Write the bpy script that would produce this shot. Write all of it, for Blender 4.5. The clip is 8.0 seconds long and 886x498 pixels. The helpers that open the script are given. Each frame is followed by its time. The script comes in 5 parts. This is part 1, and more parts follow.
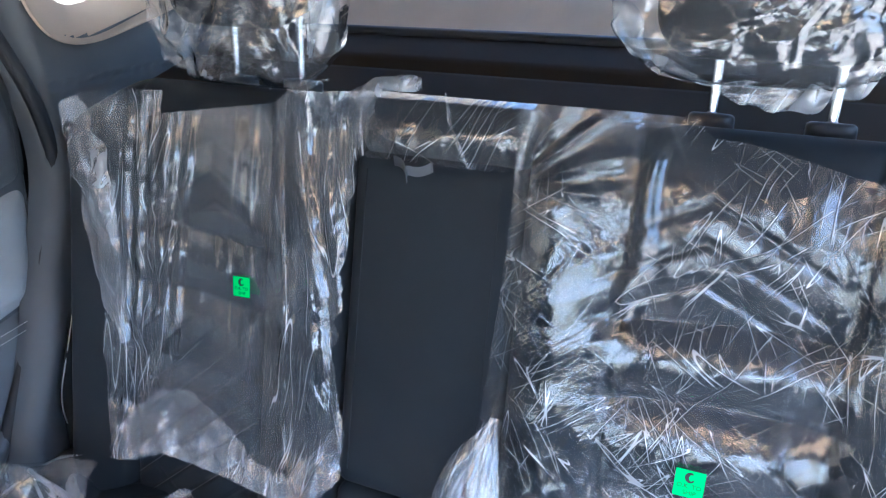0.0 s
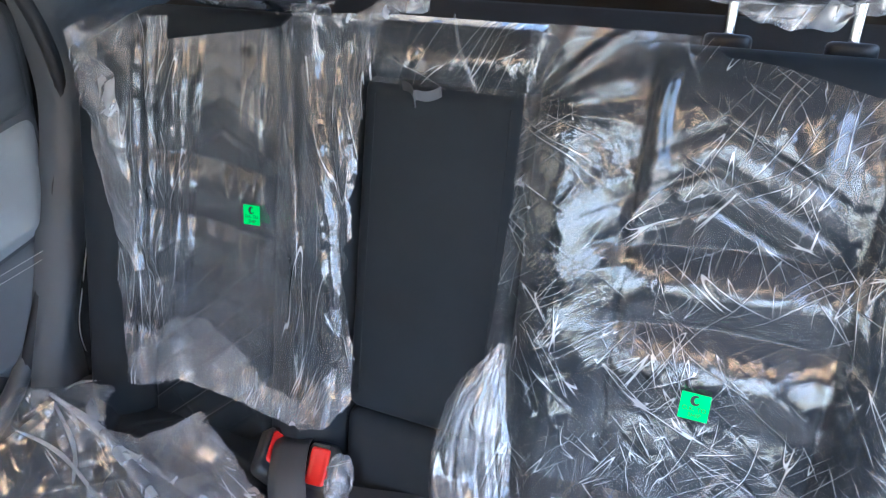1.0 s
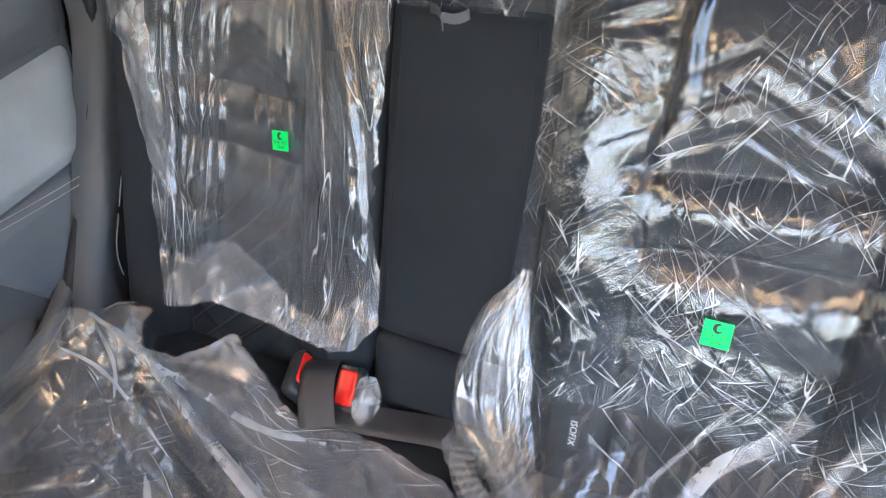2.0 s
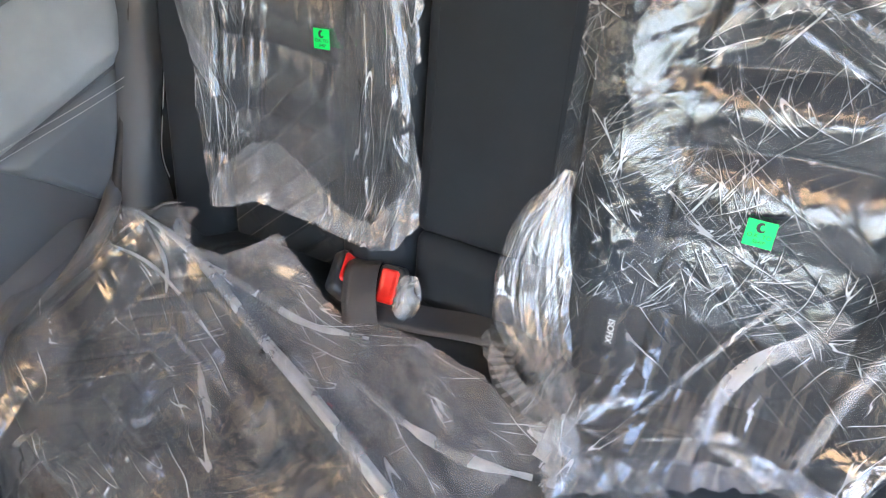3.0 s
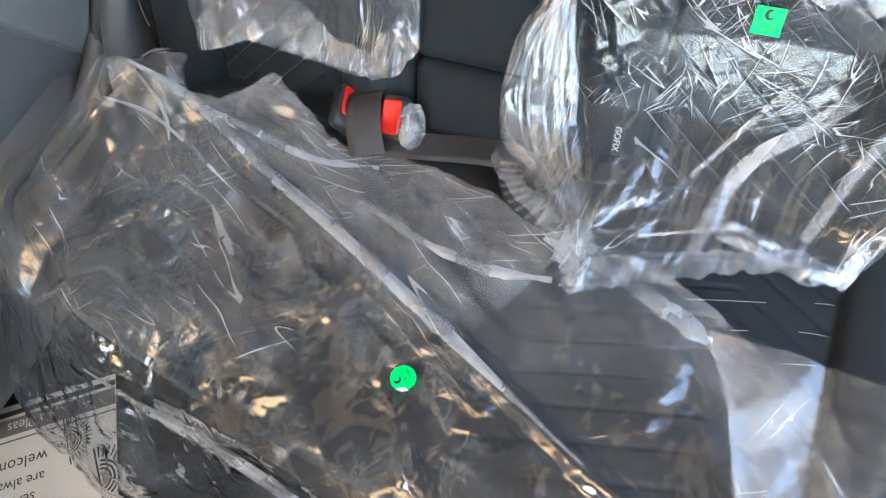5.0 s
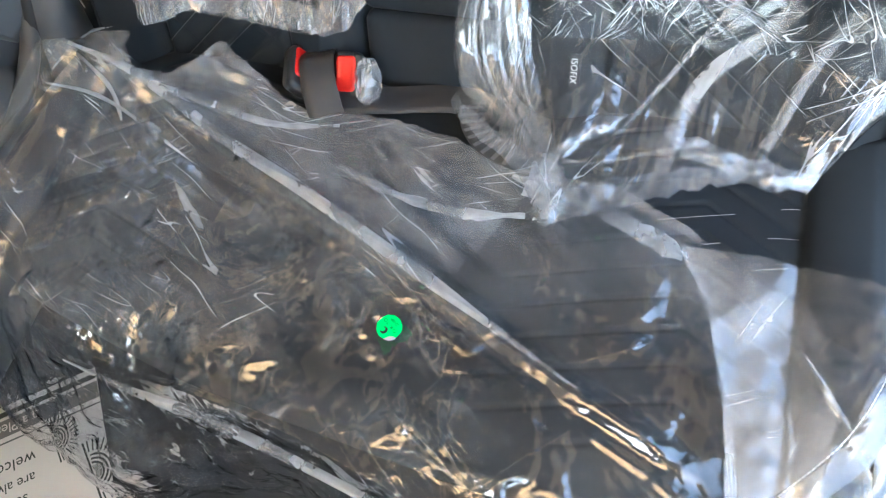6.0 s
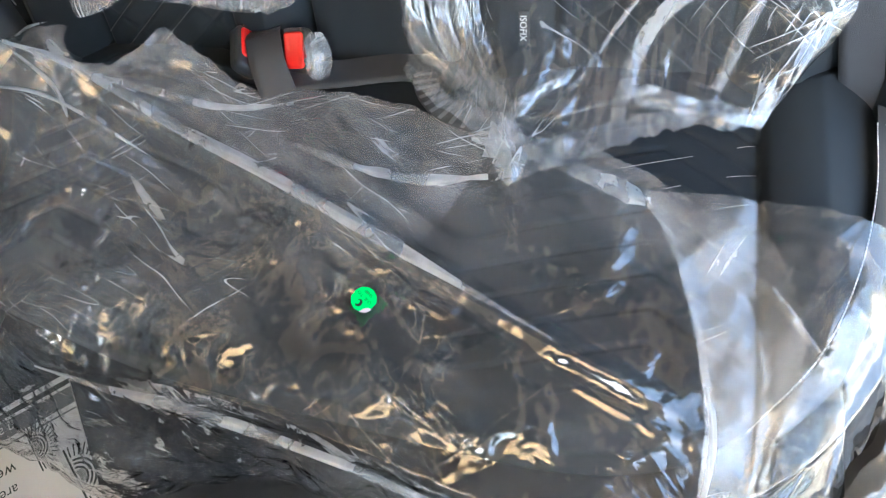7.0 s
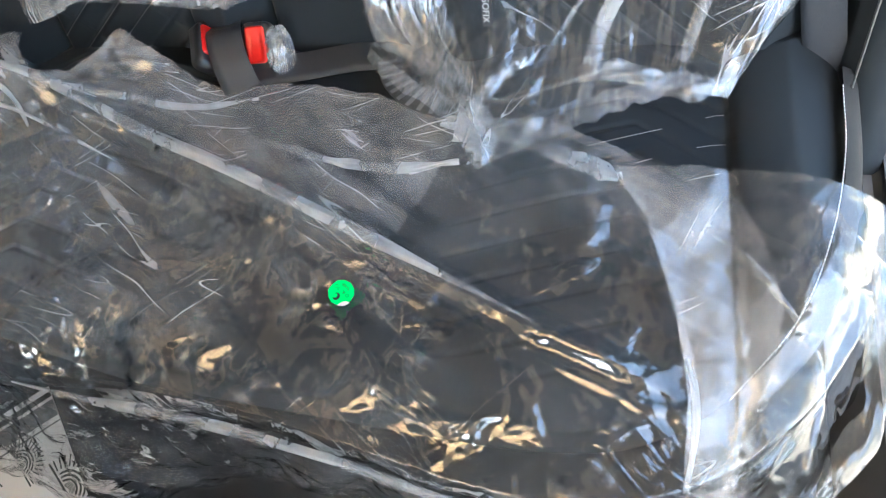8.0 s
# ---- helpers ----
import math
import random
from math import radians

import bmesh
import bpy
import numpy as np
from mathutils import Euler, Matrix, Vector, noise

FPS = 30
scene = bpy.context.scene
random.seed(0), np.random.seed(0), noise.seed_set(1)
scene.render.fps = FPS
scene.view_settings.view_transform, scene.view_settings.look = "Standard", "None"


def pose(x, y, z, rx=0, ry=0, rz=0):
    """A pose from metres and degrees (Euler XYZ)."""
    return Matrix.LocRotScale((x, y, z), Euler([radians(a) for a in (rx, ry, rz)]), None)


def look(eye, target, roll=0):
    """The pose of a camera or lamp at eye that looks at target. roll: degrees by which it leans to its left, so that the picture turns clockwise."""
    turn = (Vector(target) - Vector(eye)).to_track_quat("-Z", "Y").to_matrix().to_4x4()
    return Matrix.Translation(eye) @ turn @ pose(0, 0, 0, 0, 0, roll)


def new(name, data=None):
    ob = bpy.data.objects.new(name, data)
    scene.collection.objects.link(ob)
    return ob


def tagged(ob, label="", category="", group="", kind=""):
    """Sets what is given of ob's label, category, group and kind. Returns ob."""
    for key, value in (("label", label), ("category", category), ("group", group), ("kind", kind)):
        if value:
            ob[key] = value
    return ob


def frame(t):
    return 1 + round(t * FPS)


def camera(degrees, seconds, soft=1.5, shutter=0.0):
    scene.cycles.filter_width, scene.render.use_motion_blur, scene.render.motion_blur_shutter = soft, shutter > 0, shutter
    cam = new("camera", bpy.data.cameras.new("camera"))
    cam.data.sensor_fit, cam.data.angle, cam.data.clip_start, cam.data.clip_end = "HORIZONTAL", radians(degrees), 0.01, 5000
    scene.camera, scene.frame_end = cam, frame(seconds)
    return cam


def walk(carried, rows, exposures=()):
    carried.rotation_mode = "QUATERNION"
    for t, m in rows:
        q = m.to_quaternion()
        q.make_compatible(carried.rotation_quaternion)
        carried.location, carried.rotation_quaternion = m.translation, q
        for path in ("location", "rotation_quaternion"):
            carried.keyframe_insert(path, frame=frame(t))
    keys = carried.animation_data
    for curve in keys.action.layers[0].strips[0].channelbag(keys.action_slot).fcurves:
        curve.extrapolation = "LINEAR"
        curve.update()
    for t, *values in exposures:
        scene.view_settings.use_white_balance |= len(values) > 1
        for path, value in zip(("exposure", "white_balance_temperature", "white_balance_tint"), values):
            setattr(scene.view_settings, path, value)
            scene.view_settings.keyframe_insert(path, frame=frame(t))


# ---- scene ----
cam = camera(62.3, 8.0, soft=1.2)
PATH = [
    (0, (0.35, 0.008, 1.2329), (-0.1996, 1.1236, 0.3941), -5.87),
    (0.5, (0.353, 0.0038, 1.2238), (-0.1983, 1.0826, 0.3393), -6.3),
    (1, (0.359, 0.0005, 1.2143), (-0.1984, 1.0384, 0.2858), -6.98),
    (1.5, (0.371, -0.0007, 1.2094), (-0.2006, 0.9902, 0.2391), -7.82),
    (3, (0.372, -0.0313, 1.1982), (-0.2375, 0.7507, 0.0726), -12.41),
    (3.5, (0.369, -0.0407, 1.1971), (-0.216, 0.6652, 0.0098), -14.18),
    (4, (0.363, -0.0611, 1.1912), (-0.1876, 0.5911, -0.0424), -15.54),
    (4.5, (0.356, -0.082, 1.1866), (-0.166, 0.5291, -0.0799), -16.83),
    (5, (0.352, -0.1029, 1.1842), (-0.1362, 0.4882, -0.1051), -18.2),
    (6.5, (0.349, -0.1441, 1.1692), (-0.0176, 0.4112, -0.1751), -22.07),
    (7, (0.348, -0.1473, 1.1696), (0.015, 0.3931, -0.1895), -22.85),
    (7.5, (0.357, -0.1449, 1.1652), (0.036, 0.3811, -0.2024), -24.73),
    (8, (0.356, -0.1439, 1.1625), (0.0581, 0.3778, -0.2119), -24.68),
]
walk(cam, [(t, look(eye, target, roll)) for t, eye, target, roll in PATH],
     [(0, 3.4, 5050, 8), (1.5, 3.65, 5700, 8), (3, 3.85, 6200, 7), (5, 3.9, 6000, 2), (8, 3.75, 5950, 0)])

# ---- world, sun, light ----
world = bpy.data.worlds.new("sky")
scene.world = world
world.use_nodes = True
wn = world.node_tree
sky = wn.nodes.new("ShaderNodeTexSky")
sky.sky_type, sky.sun_disc = "NISHITA", False
sky.sun_elevation, sky.sun_rotation = radians(61), radians(192)
sky.air_density, sky.dust_density, sky.ozone_density = 1.0, 5.0, 1.0
wn.links.new(sky.outputs[0], wn.nodes["Background"].inputs[0])
wn.nodes["Background"].inputs[1].default_value = 0.15
sun = new("sun", bpy.data.lights.new("sun", "SUN"))
sun.data.energy, sun.data.angle, sun.data.color = 5.0, radians(0.6), (1.0, 0.95, 0.88)
sun.matrix_world = look((-1.0, -4.5, 8.4), (0, 0, 0))


# ---- materials ----
def material(name):
    m = bpy.data.materials.new(name)
    m.use_nodes = True
    return m, m.node_tree, m.node_tree.nodes["Principled BSDF"]


def node(tree, kind, **values):
    n = tree.nodes.new(kind)
    for key, value in values.items():
        n.inputs[key.replace("_", " ")].default_value = value
    return n


def surface(name, colour, rough=0.5, metal=0.0, grain=600.0, bump=0.15, spread=0.25, wear=6.0, dist=0.0006, spec=0.5, coarse=0.0, sheen=0.0):
    """A solid with fine grain in relief and two scales of tone."""
    m, t, b = material(name)
    co = node(t, "ShaderNodeTexCoord")
    fine = node(t, "ShaderNodeTexNoise", Scale=grain, Detail=3.0)
    big = node(t, "ShaderNodeTexNoise", Scale=wear, Detail=4.0)
    cells = node(t, "ShaderNodeTexVoronoi", Scale=grain * 0.8)
    for n in (fine, big, cells):
        t.links.new(co.outputs["Object"], n.inputs["Vector"])
    ramp = node(t, "ShaderNodeValToRGB")
    c = Vector(colour)
    ramp.color_ramp.elements[0].color = (*(c * (1 - spread)), 1)
    ramp.color_ramp.elements[1].color = (*(c * (1 + spread)), 1)
    ramp.color_ramp.elements[0].position, ramp.color_ramp.elements[1].position = 0.35, 0.65
    t.links.new(big.outputs["Fac"], ramp.inputs[0])
    t.links.new(ramp.outputs[0], b.inputs["Base Color"])
    add = node(t, "ShaderNodeMath")
    t.links.new(fine.outputs["Fac"], add.inputs[0])
    t.links.new(cells.outputs["Distance"], add.inputs[1])
    rel = node(t, "ShaderNodeBump", Strength=bump, Distance=dist)
    t.links.new(add.outputs[0], rel.inputs["Height"])
    t.links.new(rel.outputs[0], b.inputs["Normal"])
    rr = node(t, "ShaderNodeMapRange")
    rr.inputs["To Min"].default_value, rr.inputs["To Max"].default_value = rough - 0.08, rough + 0.08
    t.links.new(big.outputs["Fac"], rr.inputs["Value"])
    t.links.new(rr.outputs[0], b.inputs["Roughness"])
    b.inputs["Metallic"].default_value = metal
    b.inputs["Specular IOR Level"].default_value = spec
    if sheen:
        b.inputs["Sheen Weight"].default_value = sheen
    return m


def film(name, veil, rough=0.05, gain=1.8, run=(1.0, 0.0), way=0.0, squeeze=0.5, crumple=(24.0, 0.10), fine=(150.0, 0.08), calm=0.3, patch=(7.0, 0.40, 0.60), lines=((20, 26.0), (75, 34.0)), sharp=0.25, white=0.10, zone=None, fade=None, haze=None, streaks=0.4, tint=(0.86, 0.89, 0.93)):
    """Thin clear polythene: see-through, a faint milky veil, flat crumpled facets and straight sharp creases.
    run: how y and z make up the way along the sheet; way, squeeze: the direction in which facets are drawn out;
    crumple, fine: facets per metre and their slope; calm: how much of that is left between the crumpled patches;
    lines: angle and number per metre of the creases; sharp: their slope; haze: how much milkier it gets towards the
    rear and left."""
    m, t, b = material(name)
    t.nodes.remove(b)
    out = t.nodes["Material Output"]

    def calc(op, a, c=0.0):
        n = node(t, "ShaderNodeMath")
        n.operation = op
        for k, v in enumerate((a, c)):
            if isinstance(v, (int, float)):
                n.inputs[k].default_value = v
            else:
                t.links.new(v, n.inputs[k])
        return n.outputs[0]

    def ease(value, lo, hi, a, c, kind="SMOOTHSTEP"):
        n = node(t, "ShaderNodeMapRange")
        n.interpolation_type = kind
        for key, v in (("From Min", lo), ("From Max", hi), ("To Min", a), ("To Max", c)):
            n.inputs[key].default_value = v
        t.links.new(value, n.inputs["Value"])
        return n.outputs[0]

    def noise(place, scale, detail):
        n = node(t, "ShaderNodeTexNoise", Scale=scale, Detail=detail)
        t.links.new(place, n.inputs["Vector"])
        return n

    def pair(a, c, z=0.0):
        n = node(t, "ShaderNodeCombineXYZ")
        t.links.new(a, n.inputs["X"])
        t.links.new(c, n.inputs["Y"])
        n.inputs["Z"].default_value = z
        return n.outputs[0]

    co = node(t, "ShaderNodeTexCoord")
    sep = node(t, "ShaderNodeSeparateXYZ")
    t.links.new(co.outputs["Object"], sep.inputs[0])
    along = calc("ADD", calc("MULTIPLY", sep.outputs["Y"], run[0]), calc("MULTIPLY", sep.outputs["Z"], run[1]))
    flat = pair(sep.outputs["X"], along)
    some = ease(noise(flat, patch[0], 3.0).outputs["Fac"], patch[1], patch[2], calm, 1.0)
    if zone:
        out_of = calc("ABSOLUTE", calc("SUBTRACT", sep.outputs["X"], zone[0]))
        some = calc("MULTIPLY", some, ease(out_of, zone[1], zone[2], zone[3], zone[4]))
    if fade:
        ragged = calc("ADD", along, calc("MULTIPLY", calc("SUBTRACT", noise(flat, 14.0, 3.0).outputs["Fac"], 0.5), 0.16))
        some = calc("MULTIPLY", some, ease(ragged, *fade, 0.15, 1.0))
    sway = calc("MULTIPLY", calc("SUBTRACT", noise(flat, 5.0, 1.0).outputs["Fac"], 0.5), 0.05)
    sway_two = calc("MULTIPLY", calc("SUBTRACT", noise(flat, 6.3, 1.0).outputs["Fac"], 0.5), 0.05)
    px, py = calc("ADD", sep.outputs["X"], sway), calc("ADD", along, sway_two)

    def turned(angle, drawn, z):
        a = radians(angle)
        u = calc("ADD", calc("MULTIPLY", px, math.cos(a)), calc("MULTIPLY", py, math.sin(a)))
        v = calc("ADD", calc("MULTIPLY", px, -math.sin(a)), calc("MULTIPLY", py, math.cos(a)))
        return pair(calc("MULTIPLY", u, drawn), v, z)

    def facets(scale, angle, drawn, slope, seed):
        """Flat little planes that meet in creases."""
        p = turned(angle, drawn, seed)
        w = noise(p, scale * 0.7, 2.0)
        mixed = node(t, "ShaderNodeVectorMath")
        mixed.operation = "MULTIPLY_ADD"
        t.links.new(w.outputs["Color"], mixed.inputs[0])
        mixed.inputs[1].default_value = (0.9 / scale, 0.9 / scale, 0)
        t.links.new(p, mixed.inputs[2])
        v = node(t, "ShaderNodeTexVoronoi", Scale=scale)
        v.distance = "CHEBYCHEV"
        t.links.new(mixed.outputs[0], v.inputs["Vector"])
        return calc("MULTIPLY", v.outputs["Distance"], slope / scale)

    # creases: long, straight, each only in places
    creases = thin = None
    for k, (angle, count) in enumerate(lines):
        n = noise(turned(angle, 0.08, 3.7 * k), count, 0.0)
        here = ease(noise(turned(angle, 0.5, 7.1 * k + 2.0), count * 0.35, 1.0).outputs["Fac"], 0.44, 0.56, 0.0, 1.0)
        off = calc("ABSOLUTE", calc("SUBTRACT", n.outputs["Fac"], 0.5))
        ridge = calc("MULTIPLY", ease(off, 0.0, 0.04, 0.04 / count * sharp, 0.0, "LINEAR"), here)
        hair = calc("MULTIPLY", ease(off, 0.0, 0.014, 1.0, 0.0), here)
        creases = ridge if creases is None else calc("ADD", creases, ridge)
        thin = hair if thin is None else calc("MAXIMUM", thin, hair)
    shape = calc("ADD", facets(crumple[0], way, squeeze, crumple[1], 1.3), facets(crumple[0] * 2.4, way + 35, squeeze, crumple[1] * 0.8, 5.1))
    shape = calc("ADD", shape, calc("ADD", facets(fine[0], way - 20, squeeze, fine[1], 2.2), creases))
    bump = node(t, "ShaderNodeBump", Strength=1.0, Distance=1.0)
    t.links.new(calc("MULTIPLY", shape, some), bump.inputs["Height"])

    clear = node(t, "ShaderNodeBsdfTransparent")
    clear.inputs[0].default_value = (0.95, 0.96, 0.97, 1)
    milk = node(t, "ShaderNodeBsdfDiffuse")
    milk.inputs[0].default_value = (*tint, 1)
    glow = node(t, "ShaderNodeBsdfTranslucent")
    glow.inputs[0].default_value = (*tint, 1)
    both = node(t, "ShaderNodeMixShader")
    t.links.new(milk.outputs[0], both.inputs[1])
    t.links.new(glow.outputs[0], both.inputs[2])
    milkiness = ease(noise(flat, 9.0, 6.0).outputs["Fac"], 0.35, 0.66, veil * 0.4, veil * 1.6, "LINEAR")
    if haze:
        lay = calc("ADD", calc("MULTIPLY", sep.outputs["Y"], 0.8), calc("MULTIPLY", px, -0.25))
        lay = calc("ADD", lay, calc("MULTIPLY", calc("SUBTRACT", noise(flat, 6.0, 4.0).outputs["Fac"], 0.5), 0.20))
        milkiness = calc("MULTIPLY", milkiness, ease(lay, *haze))
    streak = ease(noise(turned(lines[0][0], 0.12, 8.0), 55.0, 4.0).outputs["Fac"], 0.3, 0.7, 1.0 - streaks, 1.0 + streaks, "LINEAR")
    amount = calc("ADD", calc("MULTIPLY", milkiness, streak), calc("MULTIPLY", calc("MULTIPLY", thin, some), white))
    body = node(t, "ShaderNodeMixShader")
    t.links.new(amount, body.inputs[0])
    t.links.new(clear.outputs[0], body.inputs[1])
    t.links.new(both.outputs[0], body.inputs[2])
    shine = node(t, "ShaderNodeBsdfGlossy")
    shine.inputs["Roughness"].default_value = rough
    t.links.new(bump.outputs[0], shine.inputs["Normal"])
    edge = node(t, "ShaderNodeLayerWeight", Blend=0.5)
    t.links.new(bump.outputs[0], edge.inputs["Normal"])
    gloss = calc("MULTIPLY", calc("ADD", calc("MULTIPLY", calc("POWER", edge.outputs["Facing"], 5.0), 0.96), 0.04), gain)
    final = node(t, "ShaderNodeMixShader")
    t.links.new(calc("MINIMUM", gloss, 1.0), final.inputs[0])
    t.links.new(body.outputs[0], final.inputs[1])
    t.links.new(shine.outputs[0], final.inputs[2])
    t.links.new(final.outputs[0], out.inputs["Surface"])
    return m


LEATHER = surface("black_leatherette", (0.019, 0.022, 0.025), 0.66, grain=900, bump=0.12, spread=0.10, spec=0.08)
LEATHER_GREY = surface("dark_grey_leatherette", (0.125, 0.136, 0.143), 0.45, grain=700, bump=0.25, spread=0.12)
CLOTH = surface("grey_door_cloth", (0.26, 0.28, 0.29), 0.75, grain=1500, bump=0.5, spread=0.18, sheen=0.2)
PLASTIC = surface("black_trim_plastic", (0.028, 0.029, 0.031), 0.38, grain=1200, bump=0.15, spread=0.1)
SOFT_PLASTIC = surface("soft_dark_trim", (0.085, 0.092, 0.098), 0.5, grain=1500, bump=0.3, spread=0.1)
# The brown is tan reflected light put into the colour of black vinyl.
VINYL = surface("black_vinyl_tan_sheen", (0.034, 0.025, 0.017), 0.8, grain=500, bump=0.3, spread=0.12, spec=0.12)
PANEL = surface("dark_pillar_plastic", (0.080, 0.086, 0.092), 0.40, grain=1500, bump=0.3, spread=0.1, spec=0.35)
DOOR_PLASTIC = surface("grey_door_plastic", (0.085, 0.091, 0.096), 0.36, grain=1500, bump=0.3, spread=0.1)
RUBBER = surface("door_rubber", (0.008, 0.008, 0.009), 0.6, grain=400, bump=0.1, spread=0.1)
CARPET = surface("black_carpet", (0.015, 0.015, 0.016), 0.95, grain=1800, bump=1.0, spread=0.3, dist=0.003)
WEBBING = surface("black_belt_webbing", (0.034, 0.034, 0.035), 0.42, grain=1400, bump=0.6, spread=0.12)
GREY_WEB = surface("grey_belt_stripe", (0.12, 0.12, 0.125), 0.6, grain=1400, bump=0.5, spread=0.12)
RED = surface("red_plastic", (0.62, 0.015, 0.012), 0.3, grain=300, bump=0.05, spread=0.06)
CHROME = surface("chrome", (0.75, 0.76, 0.78), 0.14, metal=1.0, grain=300, bump=0.02, spread=0.03)
TAN = surface("beige_trim", (0.62, 0.50, 0.38), 0.9, grain=1800, bump=0.4, spread=0.06)
HEADLINING = surface("beige_headlining", (0.46, 0.365, 0.27), 0.9, grain=1800, bump=0.4, spread=0.06)
GREEN = surface("green_sticker_paper", (0.0, 0.62, 0.10), 0.5, grain=800, bump=0.05, spread=0.03)
INK = surface("black_ink", (0.01, 0.015, 0.012), 0.6, grain=800, bump=0.02, spread=0.02)
# Toned dark so that calm film reflects little of the unseen roof.
ROOF_CLOTH = surface("dark_grey_roof_cloth", (0.14, 0.13, 0.12), 0.95, grain=1800, bump=0.4, spread=0.06, spec=0.1)
PLASTER = surface("beige_plaster", (0.60, 0.49, 0.36), 0.9, grain=40, bump=0.4, spread=0.08, wear=0.8, dist=0.006)
SILL = surface("brown_grey_sill_plastic", (0.040, 0.035, 0.031), 0.5, grain=900, bump=0.3, spread=0.12)
STRAP = surface("grey_pull_strap", (0.045, 0.048, 0.052), 0.6, grain=900, bump=0.3, spread=0.12)
TAG = surface("black_label_cloth", (0.03, 0.03, 0.032), 0.7, grain=1500, bump=0.4, spread=0.1)
TAG_INK = surface("white_label_print", (0.6, 0.6, 0.6), 0.6, grain=800, bump=0.05, spread=0.05)
THREAD = surface("pale_grey_thread", (0.55, 0.55, 0.54), 0.7, grain=1500, bump=0.4, spread=0.1)
PAPER = surface("white_mat_paper", (0.38, 0.38, 0.38), 0.7, grain=500, bump=0.2, spread=0.04)
PAPER_BAND = surface("grey_mat_band", (0.08, 0.085, 0.085), 0.7, grain=500, bump=0.2, spread=0.05)
GROUND = surface("light_concrete", (0.30, 0.27, 0.23), 0.85, grain=60, bump=0.4, spread=0.12, wear=0.4, dist=0.01)
# Leatherette in a tone for the stronger light on the cushion's end.
LIT_BAND = surface("lit_leatherette_band", (0.026, 0.025, 0.024), 0.75, grain=700, bump=0.25, spread=0.12, spec=0.15)
NAVY_WEB = surface("ribbed_belt_webbing", (0.016, 0.018, 0.024), 0.6, grain=1100, bump=0.8, spread=0.12)
BACK = (0.42, 0.91)
FILM = film("clear_polythene", 0.05, rough=0.05, gain=3.0, way=-30, squeeze=0.5, crumple=(8.0, 0.19), fine=(80.0, 0.10), calm=0.22, patch=(7.0, 0.42, 0.58), lines=((-35, 30.0), (-18, 40.0), (40, 36.0)), sharp=0.6, white=0.22, haze=(-0.02, 0.20, 0.4, 2.8), zone=(-0.20, 0.28, 0.45, 1.0, 0.6), streaks=0.8)
FILM_MILKY = film("milky_polythene", 0.14, rough=0.16, gain=1.6, way=-20, squeeze=0.4, crumple=(9.0, 0.10), fine=(80.0, 0.08), calm=0.25, lines=((-35, 22.0), (-12, 34.0), (20, 30.0)), sharp=0.4, white=0.3, streaks=0.6)
# The warm tint paints in the tan roof that the flap reflects.
FILM_FLAP = film("flap_polythene", 0.05, rough=0.06, gain=2.2, way=20, squeeze=0.4, crumple=(9.0, 0.12), fine=(75.0, 0.10), calm=0.25, lines=((65, 30.0), (20, 36.0)), sharp=0.45, white=0.14, tint=(0.92, 0.89, 0.85))
FILM_LOOSE = film("loose_hanging_polythene", 0.1, rough=0.06, gain=3.0, run=BACK, way=84, squeeze=0.22, crumple=(20.0, 0.20), fine=(85.0, 0.16), calm=0.45, lines=((88, 36.0), (78, 44.0), (100, 40.0)), sharp=0.6, white=0.45, zone=(-0.300, 0.05, 0.12, 0.12, 1.0), streaks=0.7)
FILM_TIGHT = film("tight_polythene", 0.03, rough=0.07, gain=2.2, run=BACK, way=48, squeeze=0.5, crumple=(22.0, 0.05), fine=(80.0, 0.05), calm=0.5, lines=((32, 62.0), (58, 74.0), (122, 68.0), (150, 58.0), (85, 66.0)), sharp=0.45, white=0.4, streaks=0.6)
FILM_SKIRT = film("skirt_polythene", 0.05, gain=3.0, run=BACK, way=25, squeeze=0.5, crumple=(16.0, 0.10), fine=(80.0, 0.08), calm=0.3, lines=((28, 40.0), (62, 50.0), (150, 44.0)), sharp=0.45, streaks=0.3, white=0.35)
FILM_HANG = film("hanging_polythene", 0.06, rough=0.07, gain=3.0, run=(0.2, 1.0), way=-20, squeeze=0.6, crumple=(14.0, 0.24), fine=(70.0, 0.18), calm=0.4, lines=((-20, 30.0), (60, 36.0)), sharp=0.5, white=0.12)
# Warm tint again in place of a tan reflection.
FOLD_THIN = film("doubled_polythene", 0.17, rough=0.10, gain=0.7, way=-20, squeeze=0.4, crumple=(18.0, 0.06), fine=(90.0, 0.10), lines=((65, 40.0), (30, 46.0)), sharp=0.4, streaks=0.2, tint=(0.95, 0.88, 0.80))
FILM_BAG = film("bag_polythene", 0.06, rough=0.06, gain=3.2, run=(0.0, 1.0), way=20, squeeze=0.5, crumple=(16.0, 0.22), fine=(70.0, 0.10), lines=((60, 34.0), (110, 40.0), (20, 36.0)), sharp=0.5, white=0.16)
FOLD = film("folded_polythene", 0.22, rough=0.08, gain=3.0, run=(0.5, 0.5), way=60, squeeze=0.5, crumple=(30.0, 0.20), fine=(90.0, 0.10), lines=((60, 40.0), (100, 46.0), (20, 36.0)), sharp=0.5, streaks=0.25)
FOLD_HEM = film("crumpled_hem_polythene", 0.12, rough=0.06, gain=2.6, run=(0.6, 0.6), way=60, squeeze=0.5, crumple=(22.0, 0.32), fine=(80.0, 0.14), calm=0.6, lines=((60, 30.0), (100, 34.0), (20, 30.0)), sharp=0.5, white=0.2, streaks=0.2)
